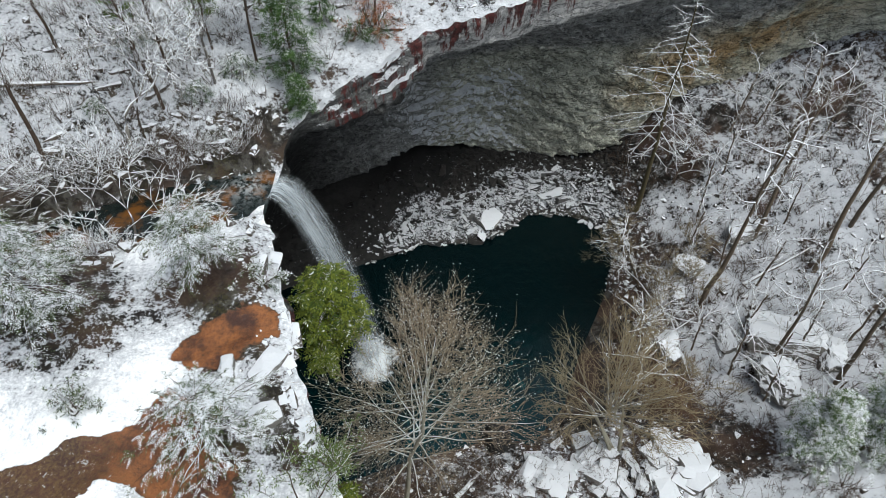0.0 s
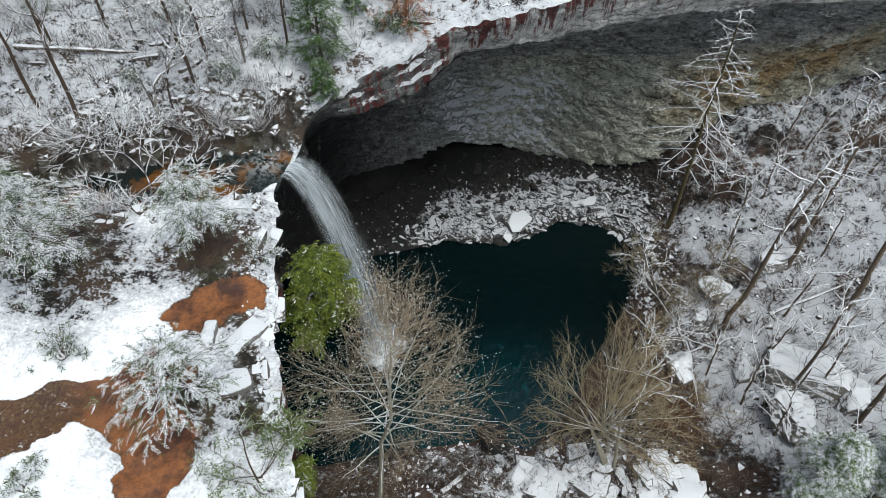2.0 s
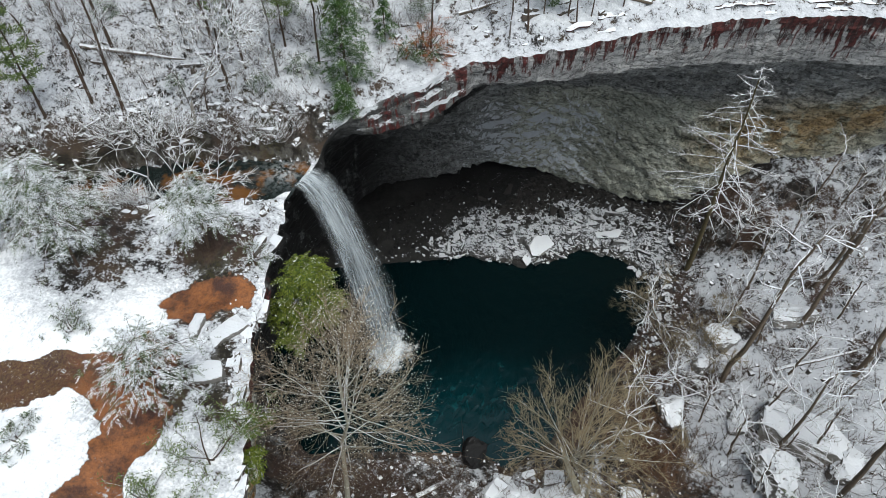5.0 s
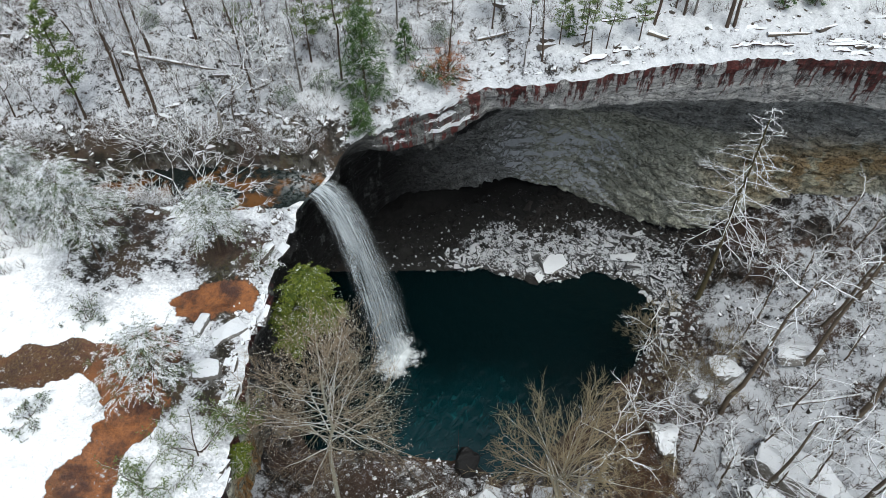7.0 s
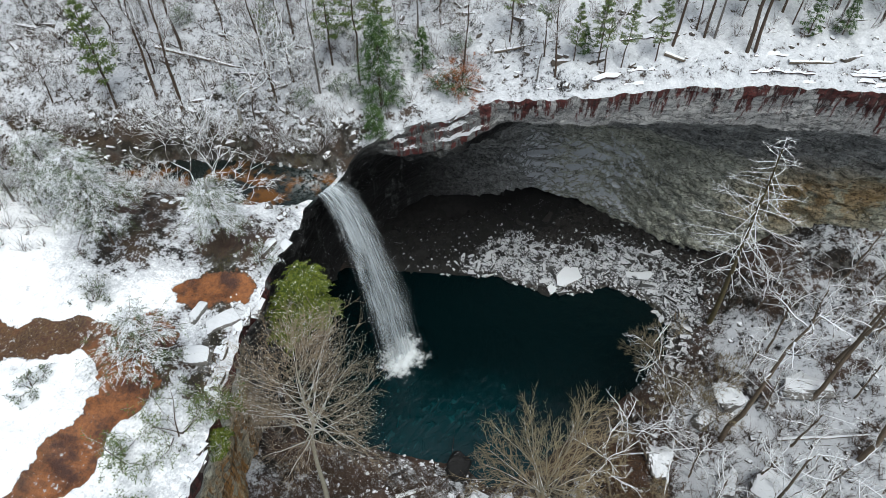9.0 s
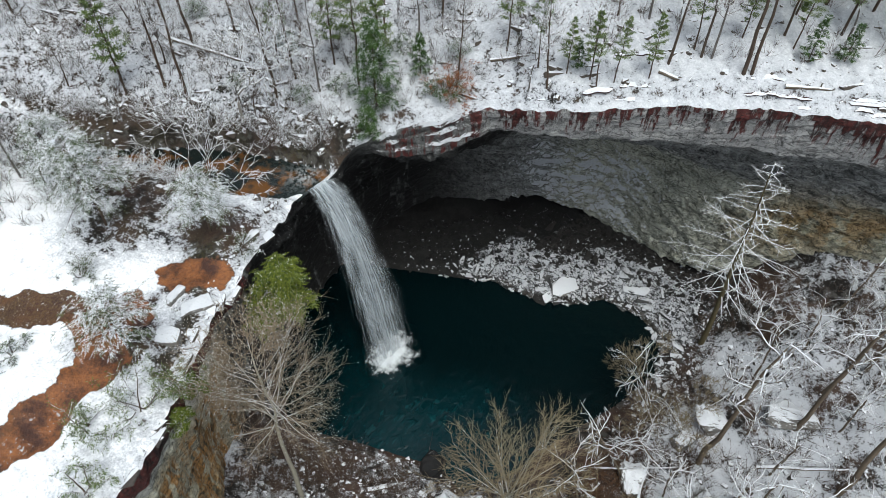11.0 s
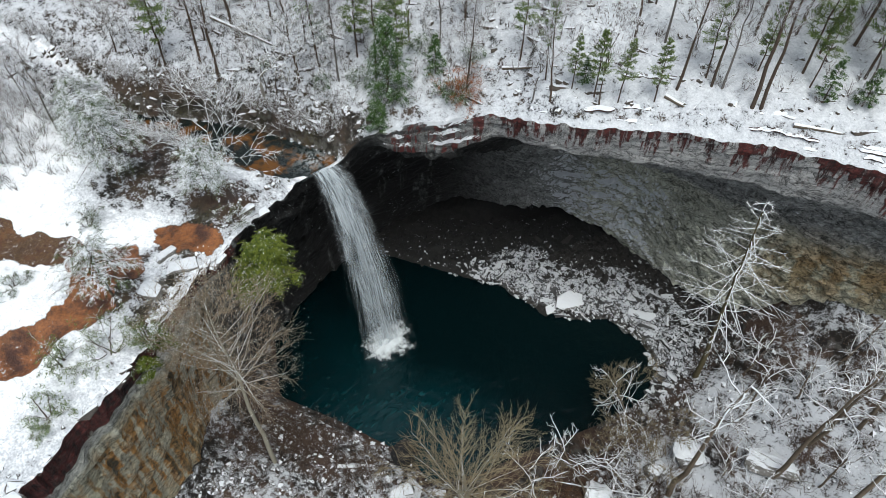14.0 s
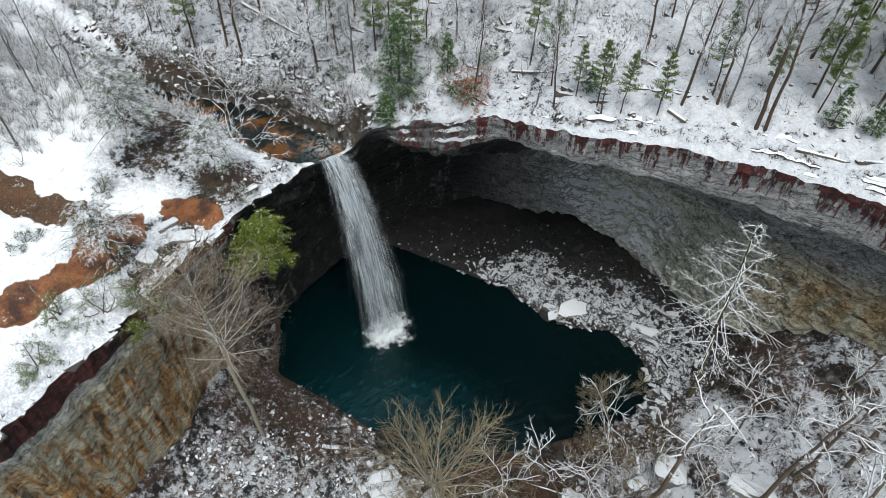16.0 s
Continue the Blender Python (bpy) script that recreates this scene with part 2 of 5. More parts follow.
def fall_material():
    """Falling water: white strands that thin out to clear at the edges."""
    n = Nodes("falling_water")
    uv = n.t.nodes.new("ShaderNodeUVMap").outputs[0]
    m = n.t.nodes.new("ShaderNodeMapping")
    m.inputs["Scale"].default_value = (30.0, 4.5, 1.0)
    n.link(uv, m.inputs["Vector"])
    streak = n.noise(1.0, 8, 0.72, m.outputs[0], 0.3)
    n.bump(streak, 0.5, 0.3)
    s = n.t.nodes.new("ShaderNodeSeparateXYZ")
    n.link(uv, s.inputs[0])
    edge = n.math("MULTIPLY", s.outputs[0], n.math("SUBTRACT", 1.0, s.outputs[0]))
    alpha = n.math("ADD", n.math("MULTIPLY_ADD", streak, 2.6, -1.15), n.math("MULTIPLY_ADD", edge, 3.6, -0.5))
    n.setin(n.bsdf.inputs["Alpha"], n.math("MULTIPLY", n.step(alpha, 0.0, 1.0), n.math("MULTIPLY_ADD", s.outputs[1], -0.22, 0.6)))
    return n.finish(n.mix(streak, (0.45, 0.53, 0.58), (0.84, 0.88, 0.9)), 0.5, 0.3)


def foam_material():
    n = Nodes("foam")
    uv = n.t.nodes.new("ShaderNodeUVMap").outputs[0]
    s = n.t.nodes.new("ShaderNodeSeparateXYZ")
    n.link(uv, s.inputs[0])
    f = n.noise(0.8, 8, 0.75)
    alpha = n.step(n.math("SUBTRACT", n.math("MULTIPLY_ADD", f, 1.7, 0.1), n.math("MULTIPLY", s.outputs[0], 1.25)), 0.0, 0.55)
    n.setin(n.bsdf.inputs["Alpha"], n.math("MULTIPLY", alpha, 0.78))
    return n.finish((0.82, 0.86, 0.88), 0.6, 0.3)


M_GROUND, M_CLIFF = ground_material(), cliff_material()
M_SLAB = rock_material("talus_rock", (0.02, 0.02, 0.021), (0.12, 0.118, 0.115), 0.86, 0.72)
# Talus rock without snow, its colour lowered to carry the overhang's shade.
M_SHADEDSLAB = rock_material("sheltered_talus_rock", (0.008, 0.007, 0.0065), (0.045, 0.041, 0.038), 1.12, 0.8)
# Wet rock whose black also holds the shade of the alcove.
M_WETSHADESLAB = rock_material("spray_wet_rock", (0.004, 0.004, 0.004), (0.022, 0.021, 0.021), 1.08, 0.6)
M_LEDGE = rock_material("ledge_rock", (0.03, 0.025, 0.022), (0.15, 0.13, 0.115), 0.8)
M_BARK = bark_material("grey_bark", (0.07, 0.06, 0.052), (0.22, 0.2, 0.185), 0.5)
M_DARKBARK = bark_material("dark_bark", (0.04, 0.027, 0.02), (0.13, 0.09, 0.065), 0.75)
M_PALEBARK = bark_material("pale_bark", (0.26, 0.235, 0.17), (0.5, 0.47, 0.38), 0.8)
M_TWIG = bark_material("snowy_twigs", (0.08, 0.058, 0.048), (0.21, 0.165, 0.145), 0.42, 1.1)
M_BROWNTWIG = bark_material("brown_twigs", (0.16, 0.125, 0.075), (0.42, 0.345, 0.22), 1.25, 0.6)
M_BRUSH = bark_material("dark_brush", (0.045, 0.028, 0.02), (0.15, 0.1, 0.07), 1.0, 0.7)
M_OLIVETWIG = bark_material("olive_twigs", (0.17, 0.14, 0.075), (0.42, 0.355, 0.22), 1.25, 0.6)
M_DEAD = bark_material("bleached_wood", (0.26, 0.23, 0.19), (0.48, 0.45, 0.4), 0.3, 0.6)
M_PINE = needle_material("pine_needles", (0.05, 0.085, 0.022), (0.17, 0.22, 0.065), 1.2)
M_HEMLOCK = needle_material("hemlock_sprays", (0.02, 0.055, 0.012), (0.08, 0.14, 0.03), 1.08)
M_LIME = needle_material("yellow_green_sprays", (0.03, 0.056, 0.006), (0.16, 0.185, 0.02), 1.15)
M_SNOWLEAF = needle_material("snow_loaded_leaves", (0.03, 0.05, 0.016), (0.13, 0.17, 0.065), 0.86, 1.7)
M_LAUREL = needle_material("laurel_leaves", (0.03, 0.06, 0.02), (0.12, 0.16, 0.06), 0.95, 0.9)
M_RUST = needle_material("rusty_leaves", (0.2, 0.06, 0.02), (0.38, 0.14, 0.05), 1.2)
M_POOL, M_CREEK, M_FALL, M_FOAM = pool_material(), creek_material(), fall_material(), foam_material()
M_SEED = rock_material("pale_seed_cones", (0.62, 0.58, 0.5), (0.82, 0.8, 0.74), 2.0)
M_POPTWIG = bark_material("reddish_twigs", (0.17, 0.125, 0.085), (0.39, 0.31, 0.215), 1.2, 0.6)


# ---- building helpers ----
from mathutils.bvhtree import BVHTree


def grown(name, verts, faces, material, smooth=True):
    me = bpy.data.meshes.new(name)
    me.from_pydata(verts, [], faces)
    me.materials.append(material)
    if smooth:
        me.shade_smooth()
    me.update()
    return me


def part(name, mesh, parent, label=""):
    """Links a mesh as one object under a thing."""
    ob = new(name, mesh)
    ob.parent = parent
    return tagged(ob, label)


def attribute(me, name, values):
    me.attributes.new(name, "FLOAT", "POINT").data.foreach_set("value", np.asarray(values, dtype=np.float32))


def grid_faces(ni, nj, flip=False):
    f = [(i * nj + j, (i + 1) * nj + j, (i + 1) * nj + j + 1, i * nj + j + 1) for i in range(ni - 1) for j in range(nj - 1)]
    return [q[::-1] for q in f] if flip else f


def spline(pts, per):
    """Catmull-Rom through the stations."""
    p = np.array(pts, float)
    p = np.vstack([2 * p[0] - p[1], p, 2 * p[-1] - p[-2]])
    out = []
    for i in range(1, len(p) - 2):
        n = per[i - 1]
        for k in range(n):
            t = k / n
            a, b, c, d = p[i - 1], p[i], p[i + 1], p[i + 2]
            out.append(0.5 * (2 * b + (c - a) * t + (2 * a - 5 * b + 4 * c - d) * t * t + (3 * b - a - 3 * c + d) * t ** 3))
    out.append(p[-2])
    return np.array(out)


def ss(x, a, b):
    if isinstance(x, (float, int)):
        t = (x - a) / (b - a)
        t = 0.0 if t < 0 else 1.0 if t > 1 else t
        return t * t * (3 - 2 * t)
    t = np.clip((np.asarray(x, float) - a) / (b - a), 0, 1)
    return t * t * (3 - 2 * t)


def fbm(x, y, z=0.0, octaves=4):
    return noise.fractal(Vector((x, y, z)), 1.0, 2.0, octaves)


# ---- the gorge: rim and foot of the horseshoe cliff ----
RIM = [(6, -40, 37), (-0.2, -3, 36.8), (-2.4, 6.2, 36.4), (-5.6, 14.8, 36), (-9.2, 22.5, 36), (-11.4, 29, 36),
       (-13.7, 35.4, 35.6), (-15.5, 41, 34.4), (-16.8, 45.0, 33.4), (-16.1, 49.6, 33.4), (-14.0, 54.0, 36.6),
       (-3, 61.6, 40.9), (4.6, 64.6, 42.1), (16.5, 72.0, 42.8), (30, 79.0, 43), (42, 82.5, 43), (62, 84, 45), (110, 74, 48)]
FOOT = [(6, -40, 6), (-2.5, -3, 6), (-5.0, 6, 5.5), (-9.2, 15, 5), (-14.8, 23, 4.5), (-19.5, 31, 3),
        (-23.5, 38, 1), (-26.5, 47, 0.5), (-28.5, 55, 0.5), (-28, 65, 0.5), (-21, 81, 1.5),
        (-7, 88.5, 2.5), (4, 91.0, 3), (17, 88.5, 4), (29, 88.0, 7), (43, 89.5, 15), (63, 91, 26), (113, 80, 33)]
per = [max(4, int(math.hypot(b[0] - a[0], b[1] - a[1]) / 0.42)) if 1 <= i < 15 else 30 for i, (a, b) in enumerate(zip(RIM, RIM[1:]))]
rim, foot = spline(RIM, per), spline(FOOT, per)
NS = len(rim)
station = np.concatenate([[i + k / n for k in range(n)] for i, n in enumerate(per)] + [[len(RIM) - 1]])
tang = np.gradient(rim[:, :2], axis=0)
tang /= np.linalg.norm(tang, axis=1)[:, None]
norm = np.stack([-tang[:, 1], tang[:, 0]], 1)
kern = np.hanning(81)
padded = np.pad(norm, ((40, 40), (0, 0)), "edge")
norm = np.stack([np.convolve(padded[:, k], kern / kern.sum(), "valid") for k in (0, 1)], 1)
norm /= np.linalg.norm(norm, axis=1)[:, None]
for i in range(NS):
    s = i * 0.42
    w = 0.35 if 7.6 < station[i] < 9.8 else 1.0
    rim[i, :2] += norm[i] * w * (0.75 * noise.noise(Vector((s * 0.22, 0.0, 11.0))) + 0.4 * noise.noise(Vector((s * 0.9, 3.0, 5.0))))
    rim[i, 2] += w * (0.45 * noise.noise(Vector((s * 0.3, 7.0, 2.0))) + 0.35 * noise.noise(Vector((s * 1.1, 1.0, 8.0)))) * (0.3 if w < 1 else 1)

POOL = [(-14, 31.5), (-4, 35), (1, 36.3), (7, 38.3), (11, 37), (15.5, 42.3), (18.5, 50), (23.5, 60), (26.2, 68),
        (25, 74), (20.3, 77), (14, 77), (9.5, 72.8), (3.5, 70.6), (-3.3, 70.5), (-8, 68), (-13, 66), (-20, 63), (-27, 60), (-30, 50), (-24, 38)]


def pool_distance(x, y):
    """Metres outside the shore (minus: inside), for arrays."""
    p = np.array(POOL)
    best, inside = np.full(x.shape, 1e9), np.zeros(x.shape, bool)
    for (ax, ay), (bx, by) in zip(p, np.roll(p, -1, 0)):
        dx, dy = bx - ax, by - ay
        t = np.clip(((x - ax) * dx + (y - ay) * dy) / (dx * dx + dy * dy), 0, 1)
        best = np.minimum(best, np.hypot(x - ax - t * dx, y - ay - t * dy))
        cross = (ay > y) != (by > y)
        inside ^= cross & (x < dx * (y - ay) / (dy if dy else 1e-9) + ax)
    return np.where(inside, -best, best)


SHORE_X, SHORE_Y = np.arange(-90, 131, 0.5), np.arange(-90, 121, 0.5)
SHORE = pool_distance(*np.meshgrid(SHORE_X, SHORE_Y, indexing="ij")).tolist()


def shore(x, y):
    """Metres outside the shore at one place, read from a half-metre raster."""
    u, v = min(439.9, max(0.0, (x + 90) * 2)), min(419.9, max(0.0, (y + 90) * 2))
    i, j = int(u), int(v)
    u, v = u - i, v - j
    return (SHORE[i][j] * (1 - u) + SHORE[i + 1][j] * u) * (1 - v) + (SHORE[i][j + 1] * (1 - u) + SHORE[i + 1][j + 1] * u) * v


def low_ground(x, y):
    """Height of the gorge floor."""
    d = pool_distance(x, y)
    z = np.where(d > 0, 0.7 * (1 - np.exp(-d / 1.2)) + 0.16 * np.minimum(d, 30), -3.5 * (1 - np.exp(d / 2.5)))
    out = ss(d, 0, 4)
    z = z + out * ss(x, 24, 41) * 0.45 * np.maximum(y - 62, 0)
    z = z + out * 0.28 * np.maximum(x - 50, 0) * ss(y, 20, 60)
    z = z - out * 2.6 * ss(x, 26, 34) * (1 - ss(y, 50, 62)) * ss(y, 30, 38)
    wall = np.interp(y, [-40, -3, 6.2, 14.8, 22.5, 29], [4, -3.5, -6.5, -10.5, -14, -18])
    z = z + (1 - ss(y, 27, 34)) * 4.0 * np.exp(-np.maximum(x - wall, 0) / 7.0) * ss(d, 0, 7)
    return z


def creek_line(x):
    return np.interp(x, [-110, -70, -48, -42, -36, -28, -22, -16.5], [19, 26.5, 33, 36.2, 40.0, 43.6, 45.0, 47.4])


def creek_half(x):
    return np.interp(x, [-60, -48, -40, -35, -29, -22, -16], [0.0, 1.7, 2.6, 3.0, 3.4, 3.8, 3.0])


def high_ground(x, y, st, d, zr):
    """Height of the land above the cliff, d metres back from the rim."""
    dn = (y - creek_line(x)) * 0.94
    south = 36.1 + 0.035 * d + 0.35 * np.sin(x * 0.35 + y * 0.2)
    half = creek_half(x)
    keep = ss(x, -64, -50)
    bank = np.maximum(dn - half, 0)
    north = 33.9 + 2.4 * (1 - np.exp(-bank / 1.8)) + 0.36 * bank
    fan = zr + 0.5 * (1 - np.exp(-d / 1.5)) + 0.33 * d
    w = ss(st, 10.2, 12.0)
    north = north * (1 - w) + fan * w
    north = north + (1 - keep) * 2.2
    z = np.where(dn > 0, north, np.minimum(south, 33.2 + 1.1 * np.maximum(-dn - half, 0) + (1 - keep) * 6))
    bed = np.abs(dn) < half
    z = np.where(bed & (st < 10.5), 32.9, z)
    return zr + (z - zr) * ss(d, 0.0, 3.0)


# --- plateau: one sheet, fanned out from the rim ---
ds = np.concatenate([np.arange(0, 12, 0.5), 12 + np.cumsum(np.linspace(0.55, 2.4, 62)), [140, 220, 500, 1500, 4000]])
X = rim[:, 0:1] + norm[:, 0:1] * ds
Y = rim[:, 1:2] + norm[:, 1:2] * ds
H = high_ground(X, Y, station[:, None] + 0 * ds, ds + 0 * X, rim[:, 2:3] + 0 * ds)
dn_all = (Y - creek_line(X)) * 0.94
verts, snow_v, wet_v, moss_v, stony_v = [], [], [], [], []


def blob(x, y, cx, cy, rx, ry, turn=0.0):
    c, s = math.cos(radians(turn)), math.sin(radians(turn))
    u, v = ((x - cx) * c + (y - cy) * s) / rx, (-(x - cx) * s + (y - cy) * c) / ry
    return math.exp(-(u * u + v * v) ** 1.5)


def near_line(x, y, pts):
    """Metres to a polyline."""
    best = 1e9
    for (ax, ay), (bx, by) in zip(pts, pts[1:]):
        dx, dy = bx - ax, by - ay
        t = min(1.0, max(0.0, ((x - ax) * dx + (y - ay) * dy) / (dx * dx + dy * dy)))
        best = min(best, math.hypot(x - ax - t * dx, y - ay - t * dy))
    return best


SEEP = [(-60, 4), (-40, 10.2), (-29, 14.4), (-24, 17.2), (-19.5, 19.4), (-15.8, 17.0), (-14.5, 11.5), (-14.8, 2), (-17, -12)]
SEEP_EDGE = [(-18.5, 20.0), (-16.8, 24.0), (-16.2, 28.4), (-13.2, 26.5), (-11.6, 22.5), (-9.6, 18.5)]


def wet_patch(x, y):
    """Where shallow water runs over iron-stained sandstone."""
    wx = x + 1.3 * noise.noise(Vector((x * 0.35, y * 0.35, 0))) + 0.5 * noise.noise(Vector((x * 1.2, y * 1.2, 3)))
    wy = y + 1.3 * noise.noise(Vector((x * 0.35, y * 0.35, 7))) + 0.5 * noise.noise(Vector((x * 1.2, y * 1.2, 9)))
    a = math.exp(-(near_line(wx, wy, SEEP) / 2.1) ** 4)
    return max(a, blob(wx, wy, -16.0, 28.2, 4.2, 2.9, 25), blob(wx, wy, -18.0, 20.6, 3.0, 3.4))


for i in range(NS):
    for j, d in enumerate(ds):
        x, y = X[i, j], Y[i, j]
        rough = min(1.0, d / 2.0)
        lumps = 0.5 * fbm(x * 0.16, y * 0.16, 2.0, 4) + 0.28 * fbm(x * 0.6, y * 0.6, 5.0, 3)
        steps = 0.35 * math.floor(3 * (0.5 + 0.5 * noise.noise(Vector((x * 0.10, y * 0.13, 9.0))))) * (1 if dn_all[i, j] > 4 else 0.5)
        wet = wet_patch(x, y) if dn_all[i, j] < 0 else 0.0
        in_creek = abs(dn_all[i, j]) < float(creek_half(x)) and station[i] < 11
        z = H[i, j] + rough * (lumps + steps) * (0.25 if in_creek else 1.0) * (1 - 0.6 * min(1, wet)) - 0.25 * min(1.0, wet)
        verts.append((x, y, z))
        edge_of = float(creek_half(x)) + 1.0
        bankwet = (math.exp(-(max(0.0, dn_all[i, j] - edge_of) / (2.6 + 1.6 * noise.noise(Vector((x * 0.15, y * 0.15, 0))))) ** 2) if dn_all[i, j] > 0 else 0.55 * math.exp(-(max(0.0, -dn_all[i, j] - edge_of) / 1.8) ** 2) * float(ss(-x, 20, 26))) * (0.75 + 0.25 * float(ss(-x, 25, 33))) if station[i] < 10.8 and x < -15 else 0.0
        wet_v.append(min(1.0, wet))
        s = 0.95 - 0.3 * (1 - float(ss(d, 3, 9))) if 1 < station[i] < 7.2 else 0.9
        if dn_all[i, j] > 4:
            s = 0.6 + 0.07 * ss(station[i], 11, 13) - 0.05 * float(ss(-x, 15, 30))
        snow_v.append(s - 0.2 * bankwet - (0.3 * math.exp(-((abs(dn_all[i, j]) - float(creek_half(x)) - 0.3) / 1.3) ** 2) if station[i] < 10.6 and x < -15.5 else 0.0) - 0.4 * math.exp(-(near_line(x, y, SEEP_EDGE) / 1.1) ** 2) - 0.65 * min(1.0, sum(blob(x, y, bx, by, br, br) for bx, by, br in ((-28, 28.5, 6), (-19, 33, 4.5), (-31, 35, 5), (-38, 32, 5), (-16, 18.5, 4)))))
        stony_v.append(float(ss(dn_all[i, j], -6, -3) * (1 - ss(dn_all[i, j], 7, 12))) * float(1 - ss(station[i], 11.2, 12)) * 0.3)
        moss_v.append(0.6 * noise.noise(Vector((x * 0.2, y * 0.2, 3))) + 0.2)
plateau_faces = grid_faces(NS, len(ds))
me = grown("ground", verts, plateau_faces, M_GROUND)
for key, v in (("snow", snow_v), ("stony", stony_v), ("wet", wet_v), ("moss", moss_v)):
    attribute(me, key, v)
attribute(me, "dust", [0.45 * float(ss(d, 3, 8)) for d in dn_all.ravel().tolist()])
attribute(me, "peat", [0.9 * (1 - float(ss(p[0] + 0.4 * (p[1] - 17), -24, -18))) for p in verts])
plateau = tagged(new("ground", me), "snow-covered rocky plateau above the gorge with wet orange rock", "ground", kind="structure")
plateau_tree = BVHTree.FromPolygons(verts, plateau_faces)

# --- cliff: lofted between rim and foot, undercut, broken into strata and blocks ---
rows_up, rows_down = 18, 120
verts, at = [], {k: [] for k in ("red", "pale", "ochre", "dark", "snow", "tan", "streak", "stair")}
for i in range(NS):
    r, f, st = rim[i], foot[i], station[i]
    capz = float(np.interp(st, [0, 5, 7, 8, 9, 10, 11, 12, 14, 17], [31, 33, 33.5, 32.6, 32.6, 34.6, 37.8, 38.4, 36.6, 36.5]))
    recess = float(np.interp(st, [8.5, 10, 10.8, 11.8, 12.7], [0, 0.06, 0.14, 0.13, 0]))
    edge = float(np.interp(st, [8, 10, 10.6, 11.4, 12.0, 12.7], [0.99, 0.96, 0.87, 0.86, 0.91, 0.99]))
    knee = float(np.interp(st, [0, 7, 9, 10, 11, 13, 14, 15, 17], [0.75, 0.75, 0.7, 0.62, 0.56, 0.52, 0.5, 0.6, 0.8]))
    stair = float(ss(st, 9.95, 10.3) * (1 - ss(st, 10.75, 11.35)))
    back2 = f[:2] - r[:2]
    blen = max(1e-6, float(np.hypot(*back2)))
    nx, ny = norm[i]
    for j in range(rows_up + rows_down + 1):
        if j <= rows_up:
            t = j / rows_up
            z = r[2] + (capz - r[2]) * t
            u = 3 * (t + 0.42 * t * (1 - t) * 4 * noise.noise(Vector((i * 0.06, 1.0, 30.0))) + 0.2 * t * (1 - t) * 4 * noise.noise(Vector((i * 0.35, t * 3, 31.0))))
            tread, riser = (math.floor(u) + min(1.0, u % 1 / 0.4)) / 3, (math.floor(u) + max(0.0, (u % 1 - 0.4) / 0.6)) / 3
            z = r[2] + (capz - r[2]) * (t + (min(1.0, riser) - t) * stair)
            fr, capin = 0.0, 0.7 * t * (1 - stair) - 2.2 * stair * min(1.0, tread)
        else:
            t = (j - rows_up) / rows_down
            z = capz + (f[2] - 1.5 - capz) * t
            fr = (1 - recess) * math.sin(min(1.0, t / knee) * math.pi / 2) ** 1.15 + recess * float(ss(t, edge, edge + 0.04))
            capin = (0.7 * (1 - stair) - 2.2 * stair) * (1 - t)
        x = r[0] + nx * capin + back2[0] * fr
        y = r[1] + ny * capin + back2[1] * fr
        sl = i * 0.42
        run = 0.0 if j == 0 else run + math.hypot(x - was[0], y - was[1], z - was[2])
        was = (x, y, z)
        q = Vector((sl * 0.2, run * 0.42, 0.0))
        q += Vector((0.3 * noise.noise(q * 1.3), 0.3 * noise.noise(q * 1.3 + Vector((5, 0, 0))), 0.0))
        block = noise.cell(noise.voronoi(q)[1][0] * 7.3)
        chip = noise.cell(noise.voronoi(Vector((sl * 1.0, run * 1.25, 3.0)))[1][0] * 5.1)
        layer = noise.noise(Vector((sl * 0.045, run * 0.5, 4.0)))
        layer2 = noise.noise(Vector((sl * 0.12, run * 1.9, 8.0)))
        amp = min(1.0, j / 3.0)
        push = amp * (0.55 * block - 0.28 + 0.4 * chip - 0.2 + 0.45 * layer + 0.22 * layer2 + 0.5 * noise.noise(Vector((sl * 0.4, run * 0.5, 2.0))) + 0.15 * noise.noise(Vector((sl * 1.1, run * 1.2, 6.0))) + 1.3 * noise.noise(Vector((sl * 0.07, run * 0.07, 1.0))))
        if st < 7:
            plane = amp * (1.1 * noise.noise(Vector((sl * 0.22, run * 0.05, 12.0))) + 0.4 * noise.noise(Vector((sl * 0.9, run * 0.14, 9.0))) + 0.25 * block + 0.12 * chip + 0.3 * layer + 0.12 * layer2)
            push = plane + (push - plane) * float(ss(st, 5.5, 7))
        if j <= rows_up:
            push *= (0.3 if st > 7 else 0.85) * (1 - 0.5 * t)
        elif st > 10.8:
            push = push * float(ss(j - rows_up, 2, 14)) + 0.9 * float(ss(j - rows_up, 0, 2))
        verts.append((x + nx * push, y + ny * push, z + 0.12 * layer2 * amp))
        low = 0.0 if j <= rows_up else t
        cap = 1.0 - low * 40 if j > rows_up else 1.0
        right = float(ss(st, 10.5, 11.5))
        topness = 1 - (j / rows_up) if j <= rows_up else 0.0
        at["red"].append(max(0.0, (0.06 + 0.68 * topness) if j <= rows_up + 1 else 0.0) * (0.72 + 0.35 * float(ss(st, 13.2, 14.4))) * (right + (1 - ss(st, 5, 6))) + (0.6 * float(1 - ss(st, 4.6, 5.6)) if j < rows_up - 2 else 0.0) + (0.4 * stair if j <= rows_up else 0.0))
        at["pale"].append(max(0.0, min(1, cap)) * right + (0.5 * float(1 - ss(st, 4.6, 5.4)) if rows_up - 2 <= j <= rows_up + 4 else 0.0))
